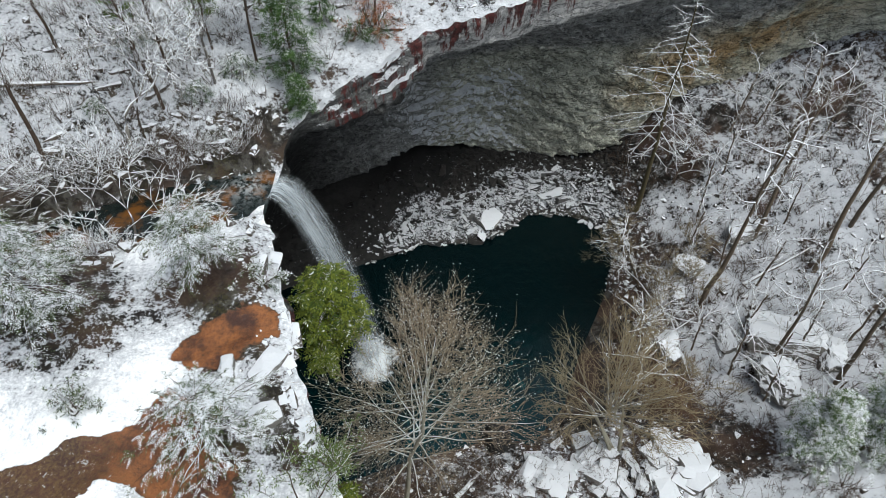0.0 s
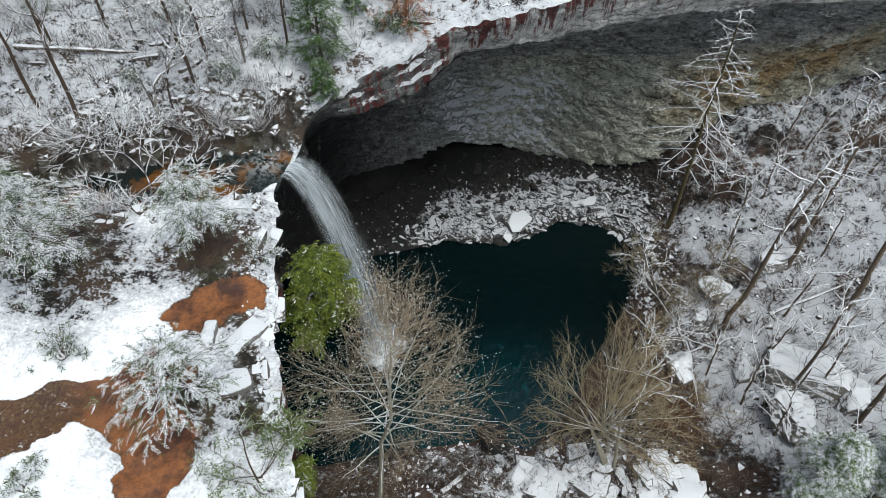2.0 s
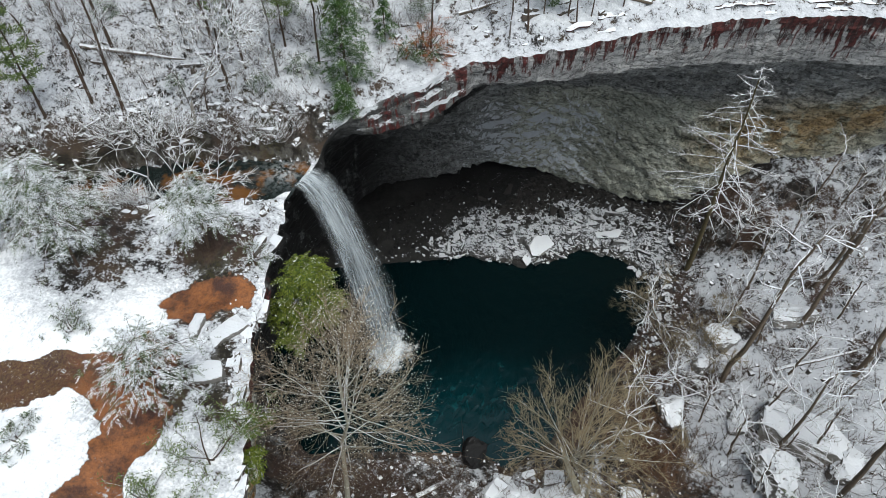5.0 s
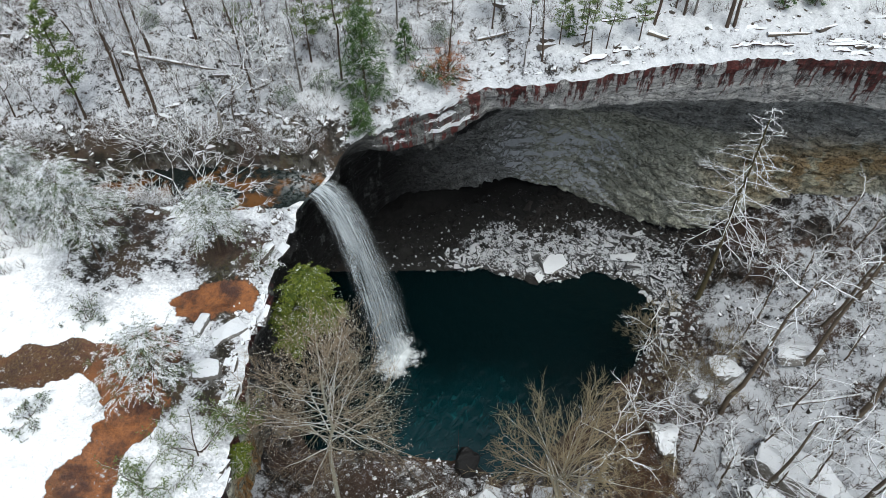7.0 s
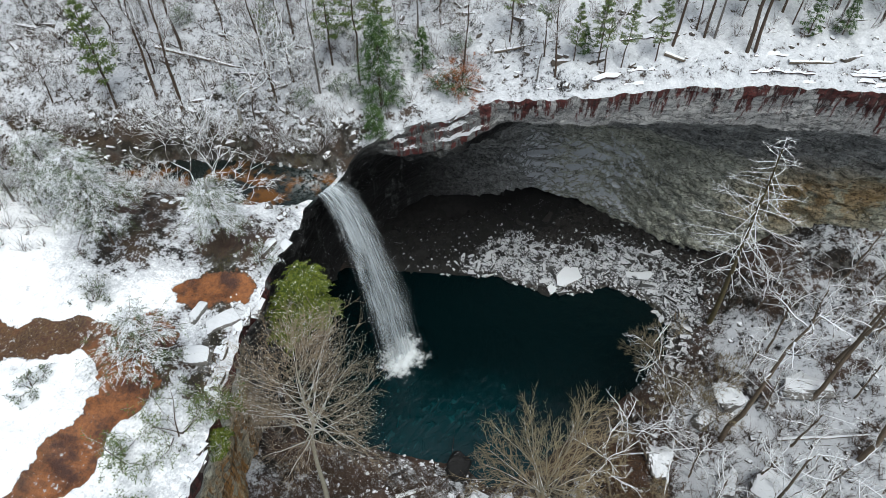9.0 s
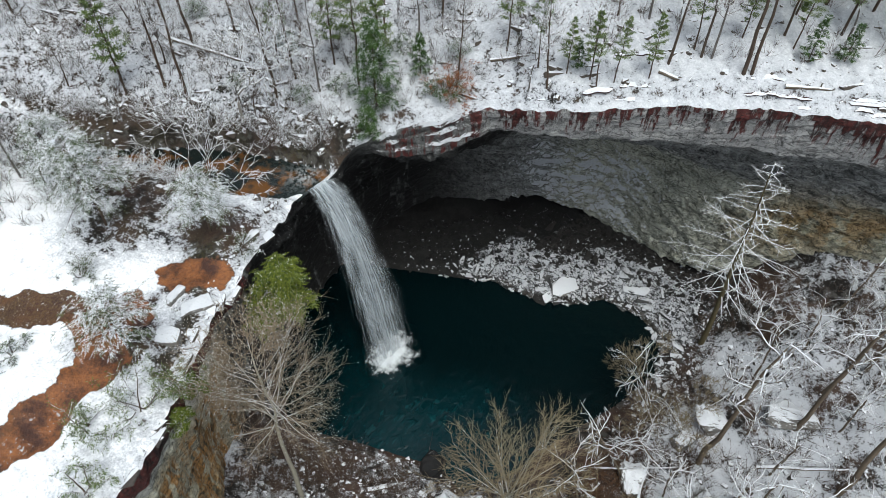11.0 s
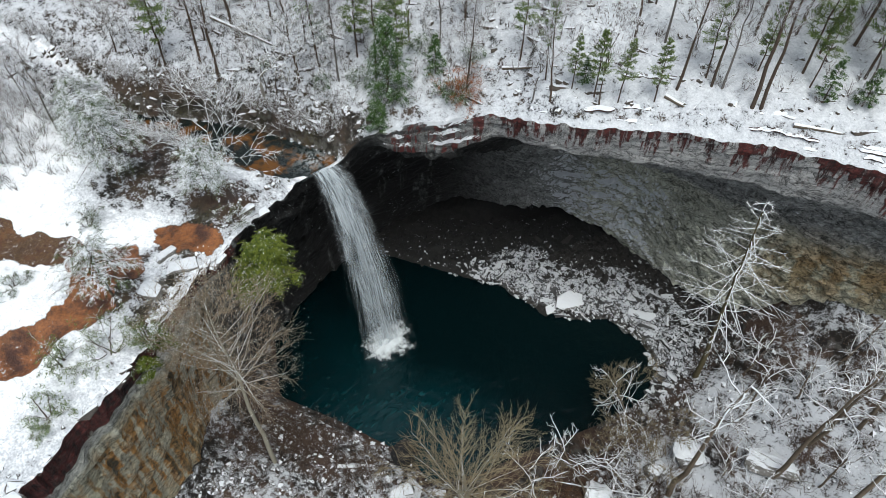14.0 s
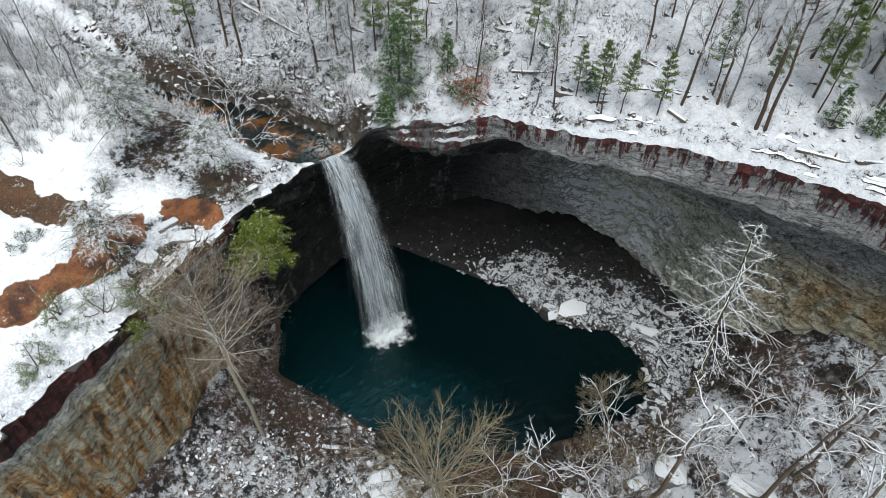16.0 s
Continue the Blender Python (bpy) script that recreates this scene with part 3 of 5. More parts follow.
        och = float(ss(st, 13.5, 14.5) * (1 - ss(st, 15.4, 16.2))) * 0.6 * math.exp(-((t - 0.62) / 0.2) ** 2) if j > rows_up else 0.0
        och = max(och, 0.62 * float(1 - ss(st, 3.9, 5.0)) * float(ss(low, 0.02, 0.14)))
        at["ochre"].append(och)
        at["stair"].append(stair if j <= rows_up else 0.0)
        at["streak"].append(float(1 - ss(st, 3.9, 5.0)) * float(ss(low, 0.03, 0.2)))
        at["tan"].append(1.15 * float(ss(st, 11.0, 12.2)) * float(ss(low, 0.25, 0.6)) + 0.6 * float(1 - ss(st, 3.8, 5.2)))
        # Wet rock round the fall, darkened further by painted alcove shade.
        wet_shade = float(ss(st, 3.7, 5.3) * (1 - ss(st, 9.6, 11.2))) + 0.8 * float(ss(st, 10, 10.8) * (1 - ss(st, 11.0, 11.8))) * (1 - float(ss(low, 0.22, 0.42)))
        # Stain and shade just beneath the cap, both painted.
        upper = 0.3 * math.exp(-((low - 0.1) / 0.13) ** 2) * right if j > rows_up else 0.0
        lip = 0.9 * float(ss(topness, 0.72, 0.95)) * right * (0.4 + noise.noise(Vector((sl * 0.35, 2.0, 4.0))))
        # The recess below the arch edge is coloured as dark as its shade.
        at["dark"].append(min(1.0, wet_shade * (1 - 0.25 * stair if j <= rows_up else 1.0) + upper + max(0.0, lip) + (float(ss(low, edge, edge + 0.02)) if recess > 0.01 else 0)))
        frosty = 0.46 * float(ss(st, 10.6, 11.3) * (1 - ss(st, 12.4, 13.2))) * float(ss(low, 0.38, 0.6) * (1 - ss(low, edge - 0.01, edge)))
        at["snow"].append(frosty - 0.15 + ((0.9 * noise.noise(Vector((sl * 0.25, z * 0.8, 40.0))) - 0.14) * stair if j <= rows_up else 0.0))
nj = rows_up + rows_down + 1
cliff_faces = grid_faces(NS, nj, True)
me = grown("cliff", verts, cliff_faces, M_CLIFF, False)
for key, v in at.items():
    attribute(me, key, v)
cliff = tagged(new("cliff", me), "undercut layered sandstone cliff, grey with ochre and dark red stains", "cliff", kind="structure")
cliff_tree = BVHTree.FromPolygons(verts, cliff_faces)

# --- gorge floor: one graded sheet ---
gx = np.concatenate([[-60, -45], np.arange(-34, 74, 0.75), 74 + np.cumsum(np.linspace(1, 6, 16)), [160, 250, 600, 1500, 4000]])
gy = np.concatenate([[-4000, -1500, -500, -200, -100, -60], np.arange(-40, 0, 2.0), np.arange(0, 96, 0.75), [98, 104]])
GX, GY = np.meshgrid(gx, gy, indexing="ij")
GD = pool_distance(GX, GY)
GZ = low_ground(np.clip(GX, -60, 120), np.clip(GY, -80, 110))
verts, snow_v, wet_v, moss_v = [], [], [], []
for i in range(len(gx)):
    for j in range(len(gy)):
        x, y, d = gx[i], gy[j], GD[i, j]
        out = min(1.0, max(0.0, d / 3.0))
        z = GZ[i, j] + out * (0.8 * fbm(x * 0.13, y * 0.13, 7.0, 4) + 0.4 * fbm(x * 0.6, y * 0.6, 1.0, 3))
        verts.append((x, y, z))
        sheltered = float(ss(y, 69, 75) * (1 - ss(x, 24, 32)))
        s = 0.585 + 0.06 * float(ss(x, 28, 33)) - 0.1 * sheltered - 0.9 * sheltered * float(ss(d + 0.6 * max(0, -3 - x), 8.0, 15))
        if x < -6 and y > 50:
            s -= 0.5 * float(ss(-x, 5, 13))
        thicket = blob(x, y, 27, 47, 6, 9, 20) + 0.4 * blob(x, y, -4, 29, 8, 4) + 0.8 * blob(x, y, 27, 64, 3, 7) + 1.2 * blob(x, y, 34, 36.5, 6, 5)
        s -= 0.5 * float(ss(x, 13, 20) * (1 - ss(y, 70, 76)) * (1 - ss(d, 2.5, 7))) + 0.14 * float(1 - ss(y, 38, 44)) * float(1 - ss(x, 24, 30))
        if x > 26:
            s -= float(ss(x, 26, 31)) * (0.2 * float(ss(noise.noise(Vector((x * 0.16, y * 0.16, 20.0))), 0.12, 0.5)) + 0.12 * float(ss(y + 2.5 * noise.noise(Vector((x * 0.2, 0, 3))), 74, 80)))
        s -= 0.38 * min(1, thicket) + 0.5 * math.exp(-max(d, 0) / 0.5)
        snow_v.append(s)
        wet_v.append(0.0)
        moss_v.append(0.3 * noise.noise(Vector((x * 0.2, y * 0.2, 3))))
floor_faces = grid_faces(len(gx), len(gy), False)
me = grown("gorge_floor", verts, floor_faces, M_GROUND)
attribute(me, "stony", [float(ss(p[1], 58, 66)) * (1 - float(ss(p[0], 22, 34))) for p in verts])
for key, v in (("snow", snow_v), ("wet", wet_v), ("moss", moss_v)):
    attribute(me, key, v)
attribute(me, "dust", [0.85] * len(verts))
# Wet rock by the fall; overhang shade painted in, there and under the arch.
attribute(me, "soak", [float(ss(p[1], 56, 63)) * (1 - float(ss(p[0] + 0.5 * (72 - p[1]), -8, -1))) + 0.8 * float(ss(p[1], 80, 86) * (1 - ss(p[0], 16, 24))) for p in verts])
gorge = tagged(new("gorge_floor", me), "snow-dusted rubble slope round the plunge pool", "ground", kind="structure")
floor_tree = BVHTree.FromPolygons(verts, floor_faces)


def drop(x, y, high=False):
    """Height of the plateau or of the gorge floor at a place."""
    tree = plateau_tree if high else floor_tree
    hit = tree.ray_cast(Vector((x, y, 300)), Vector((0, 0, -1)))[0]
    return hit.z if hit else (36.0 if high else 0.0)


# --- water ---
def pool_water():
    n = 120
    xs, ys = np.linspace(-34, 32, n), np.linspace(28, 82, n)
    v = [(x, y, 0.035 * noise.noise(Vector((x * 0.9, y * 0.6, 0))) + 0.02 * noise.noise(Vector((x * 2.1, y * 1.6, 3)))) for x in xs for y in ys]
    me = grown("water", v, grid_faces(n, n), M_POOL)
    # Drops to the back and left, painting the cliff's shade and reflection with depth.
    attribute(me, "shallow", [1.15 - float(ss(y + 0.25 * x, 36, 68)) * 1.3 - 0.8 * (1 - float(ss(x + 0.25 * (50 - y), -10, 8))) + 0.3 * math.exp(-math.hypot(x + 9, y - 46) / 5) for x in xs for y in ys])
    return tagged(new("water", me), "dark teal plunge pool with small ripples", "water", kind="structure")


def creek_water():
    v, n = [], 48
    for i in range(n):
        x = -16.55 - i * 0.9
        c = float(creek_line(x))
        for k in range(9):
            v.append((x, c + (k - 4) * 0.25 * (float(creek_half(x)) + 0.6), 33.38 + 0.0008 * i + 0.03 * noise.noise(Vector((x * 0.8, k * 0.9, 1)))))
    me = grown("creek", v, grid_faces(n, 9, True), M_CREEK)
    attribute(me, "riffle", [math.exp(-math.hypot(p[0] + 18.9, p[1] - 47.9) / 1.1) * 0.8 for p in v])
    return tagged(new("creek", me), "shallow clear creek over brown rock above the fall", "creek", kind="structure")


pool_water(), creek_water()


def fall_sheet(seed, spread, lag):
    """One curtain of the fall, thrown out from the lip and widening a little."""
    rng = random.Random(seed)
    nu, nv = 36, 70
    a, b = Vector((-16.75, 45.1, 33.75)), Vector((-16.1, 49.5, 33.6))
    c0 = (a + b) / 2
    end = Vector((-9.2 - lag, 49.1, -0.1))
    v, uv = [], []
    for j in range(nv):
        w = j / (nv - 1)
        z = c0.z + (end.z - c0.z) * w ** 1.6
        out = math.sqrt(max(0.0, (c0.z - z) / (c0.z - end.z)))
        for i in range(nu):
            u = i / (nu - 1)
            lip = a.lerp(b, u)
            wide = (u - 0.5) * (1 + 1.25 * out * spread)
            p = Vector((lip.x + (end.x - c0.x) * out, c0.y + (end.y - c0.y) * out + wide * 4.4, z))
            p.x += 0.65 * wide * out + 0.4 * noise.noise(Vector((u * 7 + seed, w * 3, seed))) * (0.2 + out)
            p.y += 0.3 * noise.noise(Vector((u * 5, w * 4, seed + 5))) * out
            v.append(tuple(p)), uv.append((u, w))
    me = grown("curtain", v, grid_faces(nv, nu), M_FALL)
    layer = me.uv_layers.new(name="uv")
    for loop in me.loops:
        layer.data[loop.index].uv = uv[loop.vertex_index]
    return me


fall = tagged(new("waterfall"), "tall white waterfall dropping from the rock lip into the pool", "waterfall")
for k, (sp, lag) in enumerate(((1.0, 0.0), (0.8, 0.7), (1.25, -0.5))):
    part("curtain", fall_sheet(k * 3 + 1, sp, lag), fall)


def splash_foam():
    """Foam where the fall strikes, a low mound that frays outward."""
    v, uv, f = [], [], []
    na, nr = 64, 22
    for i in range(na):
        a = 2 * math.pi * i / na
        for j in range(nr):
            r = j / (nr - 1)
            rr = r * (1 + 0.25 * noise.noise(Vector((math.cos(a) * 1.5, math.sin(a) * 1.5, 2))))
            x, y = -9.3 + rr * 4.8 * math.cos(a), 49.2 + rr * 5.8 * math.sin(a)
            z = 0.05 + 0.9 * max(0, 1 - r * 1.3) ** 1.2 * (0.7 + 0.9 * noise.noise(Vector((x * 0.9, y * 0.9, 0)))) + 0.04
            v.append((x, y, z)), uv.append((r, i / na))
    for i in range(na):
        for j in range(nr - 1):
            k = (i + 1) % na
            f.append((i * nr + j, i * nr + j + 1, k * nr + j + 1, k * nr + j))
    me = grown("foam", v, f, M_FOAM)
    layer = me.uv_layers.new(name="uv")
    for loop in me.loops:
        layer.data[loop.index].uv = uv[loop.vertex_index]
    return me


part("foam", splash_foam(), fall, "white churning foam")


# ---- growing things: limbs are tapered tubes, leaves are small blades ----
def frame_of(d):
    d = d.normalized()
    u = d.cross(Vector((0, 0, 1)) if abs(d.z) < 0.9 else Vector((1, 0, 0))).normalized()
    return d, u, d.cross(u)


class Shoots:
    """Gathers limbs or leaves into one mesh."""

    def __init__(self):
        self.v, self.f = [], []

    def tube(self, pts, r0, r1, sides=4):
        base, n = len(self.v), len(pts)
        for k, p in enumerate(pts[:-1]):
            d, u, w = frame_of(pts[k + 1] - pts[max(0, k - 1)])
            r = r0 + (r1 - r0) * k / (n - 1)
            for s in range(sides):
                a = 2 * math.pi * s / sides
                self.v.append(p + u * (r * math.cos(a)) + w * (r * math.sin(a)))
        self.v.append(pts[-1])
        for k in range(n - 2):
            for s in range(sides):
                t = (s + 1) % sides
                self.f.append((base + k * sides + s, base + k * sides + t, base + (k + 1) * sides + t, base + (k + 1) * sides + s))
        last = base + (n - 2) * sides
        for s in range(sides):
            self.f.append((last + s, last + (s + 1) % sides, base + (n - 1) * sides))

    def blade(self, p, d, side, length, width):
        """A leaf or needle spray: a narrow kite, bent along its middle."""
        b = len(self.v)
        up = d.cross(side)
        self.v += [p, p + d * (0.45 * length) + side * width + up * (0.15 * width), p + d * length, p + d * (0.45 * length) - side * width + up * (0.15 * width)]
        self.f.append((b, b + 1, b + 2, b + 3))

    def mesh(self, name, material, smooth=True):
        return grown(name, [tuple(v) for v in self.v], self.f, material, smooth)


def curve_of(rng, p, d, length, n, wob, lift):
    """Points of a wandering limb that bends up (lift) or down."""
    pts, d = [p.copy()], d.normalized()
    for _ in range(n):
        d = (d + Vector((rng.uniform(-wob, wob), rng.uniform(-wob, wob), rng.uniform(-wob, wob) + lift))).normalized()
        p = p + d * (length / n)
        pts.append(p)
    return pts


def around(az, el):
    a, e = radians(az), radians(el)
    return Vector((math.cos(a) * math.cos(e), math.sin(a) * math.cos(e), math.sin(e)))


def along(pts, t):
    k = min(len(pts) - 2, int(t * (len(pts) - 1)))
    return pts[k].lerp(pts[k + 1], t * (len(pts) - 1) - k), (pts[k + 1] - pts[k]).normalized()


def branching(rng, shoots, pts, r, sub, twig, spread, lift, twig_len, tips=None, fine=0.026):
    """Side branches and twigs along a limb."""
    length = sum((b - a).length for a, b in zip(pts, pts[1:]))
    for k in range(sub):
        t = 0.22 + 0.76 * (k + rng.random()) / sub
        p, d = along(pts, t)
        _, u, w = frame_of(d)
        a = rng.uniform(0, 6.28)
        side = (d + (u * math.cos(a) + w * math.sin(a)) * spread).normalized()
        sl = length * (0.62 - 0.38 * t) * rng.uniform(0.6, 1.15)
        sp = curve_of(rng, p, side, sl, 3, 0.2, lift)
        rr = max(fine * 1.3, r * (1 - 0.75 * t) * 0.5)
        shoots.tube(sp, rr, rr * 0.35, 3)
        for q in range(twig):
            tp, td = along(sp, 0.2 + 0.8 * (q + rng.random()) / twig)
            _, u2, w2 = frame_of(td)
            b = rng.uniform(0, 6.28)
            e = (td + (u2 * math.cos(b) + w2 * math.sin(b)) * 0.85 + Vector((0, 0, lift))).normalized()
            tl = twig_len * rng.uniform(0.5, 1.2)
            end = tp + (e + Vector((rng.uniform(-0.2, 0.2), rng.uniform(-0.2, 0.2), rng.uniform(-0.1, 0.25)))).normalized() * tl
            shoots.tube([tp, end], max(fine, rr * 0.4), 0.01, 3)
            if tips is not None:
                tips.append(end)


def bare_tree(seed, height, r, crown_from, limbs, reach, el, sub=6, twig=6, lift=0.12, lean=(0, 0), bark=None, twigs=None, fork=False, thick=1.0, limbs_pale=False, fine=0.026):
    """Trunk and crown of a leafless tree standing at the origin. Gives the two meshes and the twig ends."""
    rng = random.Random(seed)
    top = Vector((lean[0], lean[1], height))
    trunk, crown, tips = Shoots(), Shoots(), []
    tp = [top * t + Vector((rng.uniform(-1, 1), rng.uniform(-1, 1), 0)) * (0.012 * height * math.sin(math.pi * t)) for t in [i / 9 for i in range(10)]]
    tp[0].z -= 0.5
    trunk.tube(tp, r, r * 0.12, 7)
    az = rng.uniform(0, 360)
    for k in range(limbs):
        t = crown_from + (0.97 - crown_from) * (k + rng.random() * 0.6) / limbs
        p, _ = along(tp, t)
        az += 137.5 + rng.uniform(-25, 25)
        shape = math.sin(math.pi * (0.18 + 0.75 * (t - crown_from) / (1 - crown_from))) if not fork else 1.2 - 0.6 * t
        ln = reach * max(0.25, shape) * rng.uniform(0.75, 1.2)
        e = el + (80 - el) * ((t - crown_from) / (1 - crown_from)) ** 2 * 0.7 + rng.uniform(-10, 10)
        pts = curve_of(rng, p, around(az, e), ln, 5, 0.16, lift)
        rr = max(0.03, r * (1.05 - t) * 0.55) * thick
        (trunk if limbs_pale else crown).tube(pts, rr, rr * 0.25, 4)
        branching(rng, crown, pts, rr, sub, twig, 0.9, lift, 0.16 * reach + 0.35, tips, fine)
    return trunk.mesh("trunk", bark or M_BARK), crown.mesh("crown", twigs or M_TWIG), tips


def thing(name, label, category, at, group="", turn=0.0, scale=1.0):
    ob = tagged(new(name), label, category, group)
    ob.matrix_basis = pose(*at, 0, 0, turn) @ Matrix.Scale(scale, 4)
    return ob


def plant(name, label, category, at, meshes, group="", turn=0.0, scale=1.0):
    ob = thing(name, label, category, at, group, turn, scale)
    for me in meshes:
        o = part(me.name.split(".")[0], me, ob)
        if o.name.split(".")[0] in ("crown", "foliage"):
            tagged(o, kind="stuff")
    return ob


def needle_crown(rng, leaves, pts, droop, length, width, count, flat=0.5, start=0.25):
    """Sprays along a limb, to both sides and at the tip."""
    for k in range(count):
        t = start + (1 - start) * (k + rng.random()) / count
        p, d = along(pts, t)
        _, u, w = frame_of(d)
        s = 1 if k % 2 else -1
        e = (d * rng.uniform(0.2, 0.9) + u * s * rng.uniform(0.4, 1.0) + w * rng.uniform(-flat, flat) + Vector((0, 0, -droop))).normalized()
        side = (e.cross(Vector((0, 0, 1))) + Vector((rng.uniform(-0.5, 0.5), rng.uniform(-0.5, 0.5), rng.uniform(-0.5, 0.5)))).normalized()
        leaves.blade(p + Vector((rng.uniform(-0.1, 0.1), rng.uniform(-0.1, 0.1), rng.uniform(-0.12, 0.12))), e, side, length * rng.uniform(0.6, 1.3), width * rng.uniform(0.7, 1.3))


def evergreen(seed, height, r, crown_from, limbs, reach, el, leaf, droop=0.25, per=26, length=0.42, width=0.06, bark=None, lift=-0.06, taper=1.0, sub=3, lean=(0, 0)):
    """A conifer: trunk, limbs and sprays of needles."""
    rng = random.Random(seed)
    trunk, wood, leaves = Shoots(), Shoots(), Shoots()
    top = Vector((lean[0], lean[1], height))
    tp = [top * t + Vector((rng.uniform(-1, 1), rng.uniform(-1, 1), 0)) * (0.01 * height * math.sin(math.pi * t)) for t in [i / 8 for i in range(9)]]
    tp[0].z -= 0.4
    trunk.tube(tp, r, r * 0.1, 7)
    az = rng.uniform(0, 360)
    for k in range(limbs):
        t = crown_from + (0.985 - crown_from) * (k + rng.random()) / limbs
        p, _ = along(tp, t)
        az += 137.5 + rng.uniform(-30, 30)
        u = (t - crown_from) / (1 - crown_from)
        ln = reach * max(0.15, (1 - u) ** taper * min(1, 0.55 + 2.2 * u)) * rng.uniform(0.65, 1.25)
        pts = curve_of(rng, p, around(az, el + rng.uniform(-14, 14) + 25 * u), ln, 4, 0.14, lift)
        wood.tube(pts, max(0.02, r * 0.28 * (1 - 0.7 * u)), 0.012, 3)
        needle_crown(rng, leaves, pts, droop, length, width, int(per * (0.4 + 0.6 * ln / reach)))
        for q in range(sub):
            sp, d = along(pts, 0.3 + 0.6 * (q + rng.random()) / sub)
            _, uu, w = frame_of(d)
            s = 1 if q % 2 else -1
            spts = curve_of(rng, sp, d + uu * s * 0.9 + w * rng.uniform(-0.3, 0.3), ln * 0.45, 3, 0.15, lift)
            wood.tube(spts, 0.018, 0.008, 3)
            needle_crown(rng, leaves, spts, droop, length, width, int(per * 0.6), start=0.1)
    return trunk.mesh("trunk", bark or M_DARKBARK), wood.mesh("crown", bark or M_DARKBARK), leaves.mesh("foliage", leaf, False)


def fork_tree(seed, trunk_len, r, levels, first, angle=30, shrink=0.8, lift=0.05, stems=1, lean=(0, 0, 1), spray=4, bark=None, twigs=None, fine=0.02, wob=0.14, keep=2):
    """A tree that forks again and again into a fan of fine twigs."""
    g = random.Random(seed)
    trunk, crown, tips = Shoots(), Shoots(), []

    def grow(p, d, ln, rad, level):
        pts = curve_of(g, p, d, ln, 2 if level < 2 else 3, wob, lift)
        (trunk if level >= levels - keep else crown).tube(pts, max(fine, rad), max(fine * 0.8, rad * 0.7), 5 if level >= levels - 2 else 3)
        e, dd = pts[-1], (pts[-1] - pts[-2]).normalized()
        _, u, w = frame_of(dd)
        if level == 0:
            tips.append(e)
            for _ in range(spray):
                a, b = g.uniform(0, 6.28), g.uniform(0.3, 0.9)
                q, _ = along(pts, g.uniform(0.3, 1.0))
                t = (dd + (u * math.cos(a) + w * math.sin(a)) * b + Vector((0, 0, lift * 2))).normalized()
                crown.tube([q, q + t * (ln * g.uniform(0.6, 1.3))], fine * 0.8, 0.008, 3)
            return
        n = 3 if g.random() < 0.35 else 2
        a0 = g.uniform(0, 6.28)
        for k in range(n):
            a = a0 + 6.28 * k / n + g.uniform(-0.5, 0.5)
            s = math.tan(radians(angle * g.uniform(0.5, 1.25)))
            grow(e, dd + (u * math.cos(a) + w * math.sin(a)) * s, ln * shrink * g.uniform(0.8, 1.15), rad * (0.72 if n == 2 else 0.62), level - 1)

    for k in range(stems):
        d = Vector(lean) if stems == 1 else Vector(lean) + around(k * 360 / stems + g.uniform(-25, 25), 0) * g.uniform(0.35, 0.7)
        base = Vector((0, 0, -0.4)) + (around(k * 360 / stems, 0) * 0.35 if stems > 1 else Vector())
        if trunk_len > 0:
            pts = curve_of(g, base, d, trunk_len, 4, 0.05, 0)
            trunk.tube(pts + [pts[-1] + (pts[-1] - pts[-2]) * 0.05], r, r * (0.75 if keep >= 0 else 0.5), 7)
            base, d = pts[-1], pts[-1] - pts[-2]
        grow(base, d, first, r * (0.75 if keep >= 0 else 0.5), levels)
    return trunk.mesh("trunk", bark or M_BARK), crown.mesh("crown", twigs or M_TWIG), tips


def frond_bush(seed, height, reach, clusters, fronds, leaf, trunk_r=0.12, low=0.15, droop=0.35, size=0.9, blades=9, taper=0.6, width=0.05, lean=(0, 0)):
    """An evergreen whose boughs end in flat hanging fans of foliage."""
    g = random.Random(seed)
    wood, leaves = Shoots(), Shoots()
    stem = [Vector((lean[0] * t + g.uniform(-0.1, 0.1), lean[1] * t + g.uniform(-0.1, 0.1), -0.3 + height * 0.92 * t)) for t in (0, 0.2, 0.4, 0.6, 0.8, 1.0)]
    wood.tube(stem, trunk_r, 0.02, 6)
    for k in range(clusters):
        t = low + (0.99 - low) * ((k + g.random()) / clusters)
        q, _ = along(stem, min(0.99, t))
        rad = reach * (1 - ((t - low) / (1 - low)) ** 1.3) ** taper * g.uniform(0.3, 1.25) + 0.15
        out = around(k * 137.5 + g.uniform(-30, 30), 0)
        c = q + out * rad + Vector((0, 0, height * 0.05 - rad * 0.12))
        wood.tube([q, q.lerp(c, 0.5) + Vector((0, 0, 0.12 * rad)), c], 0.02 + 0.012 * rad, 0.012, 3)
        for f in range(fronds):
            root = q.lerp(c, g.uniform(0.45, 1.0)) + Vector((g.uniform(-0.2, 0.2), g.uniform(-0.2, 0.2), g.uniform(-0.05, 0.2)))
            d = (out * g.uniform(0.3, 1.2) + around(g.uniform(0, 360), 0) * 0.8 + Vector((0, 0, g.uniform(-0.5, 0.15)))).normalized()
            ln = size * g.uniform(0.6, 1.25)
            side = d.cross(Vector((0, 0, 1))).normalized()
            side = (side + Vector((0, 0, g.uniform(-0.35, 0.35)))).normalized()
            for b in range(blades):
                u = (b + 0.5) / blades
                p = root + d * (ln * u) + Vector((0, 0, -droop * ln * u * u))
                s = 1 if b % 2 else -1
                e = (d * 0.8 + side * s * 0.9 + Vector((0, 0, -droop * (0.4 + u)))).normalized()
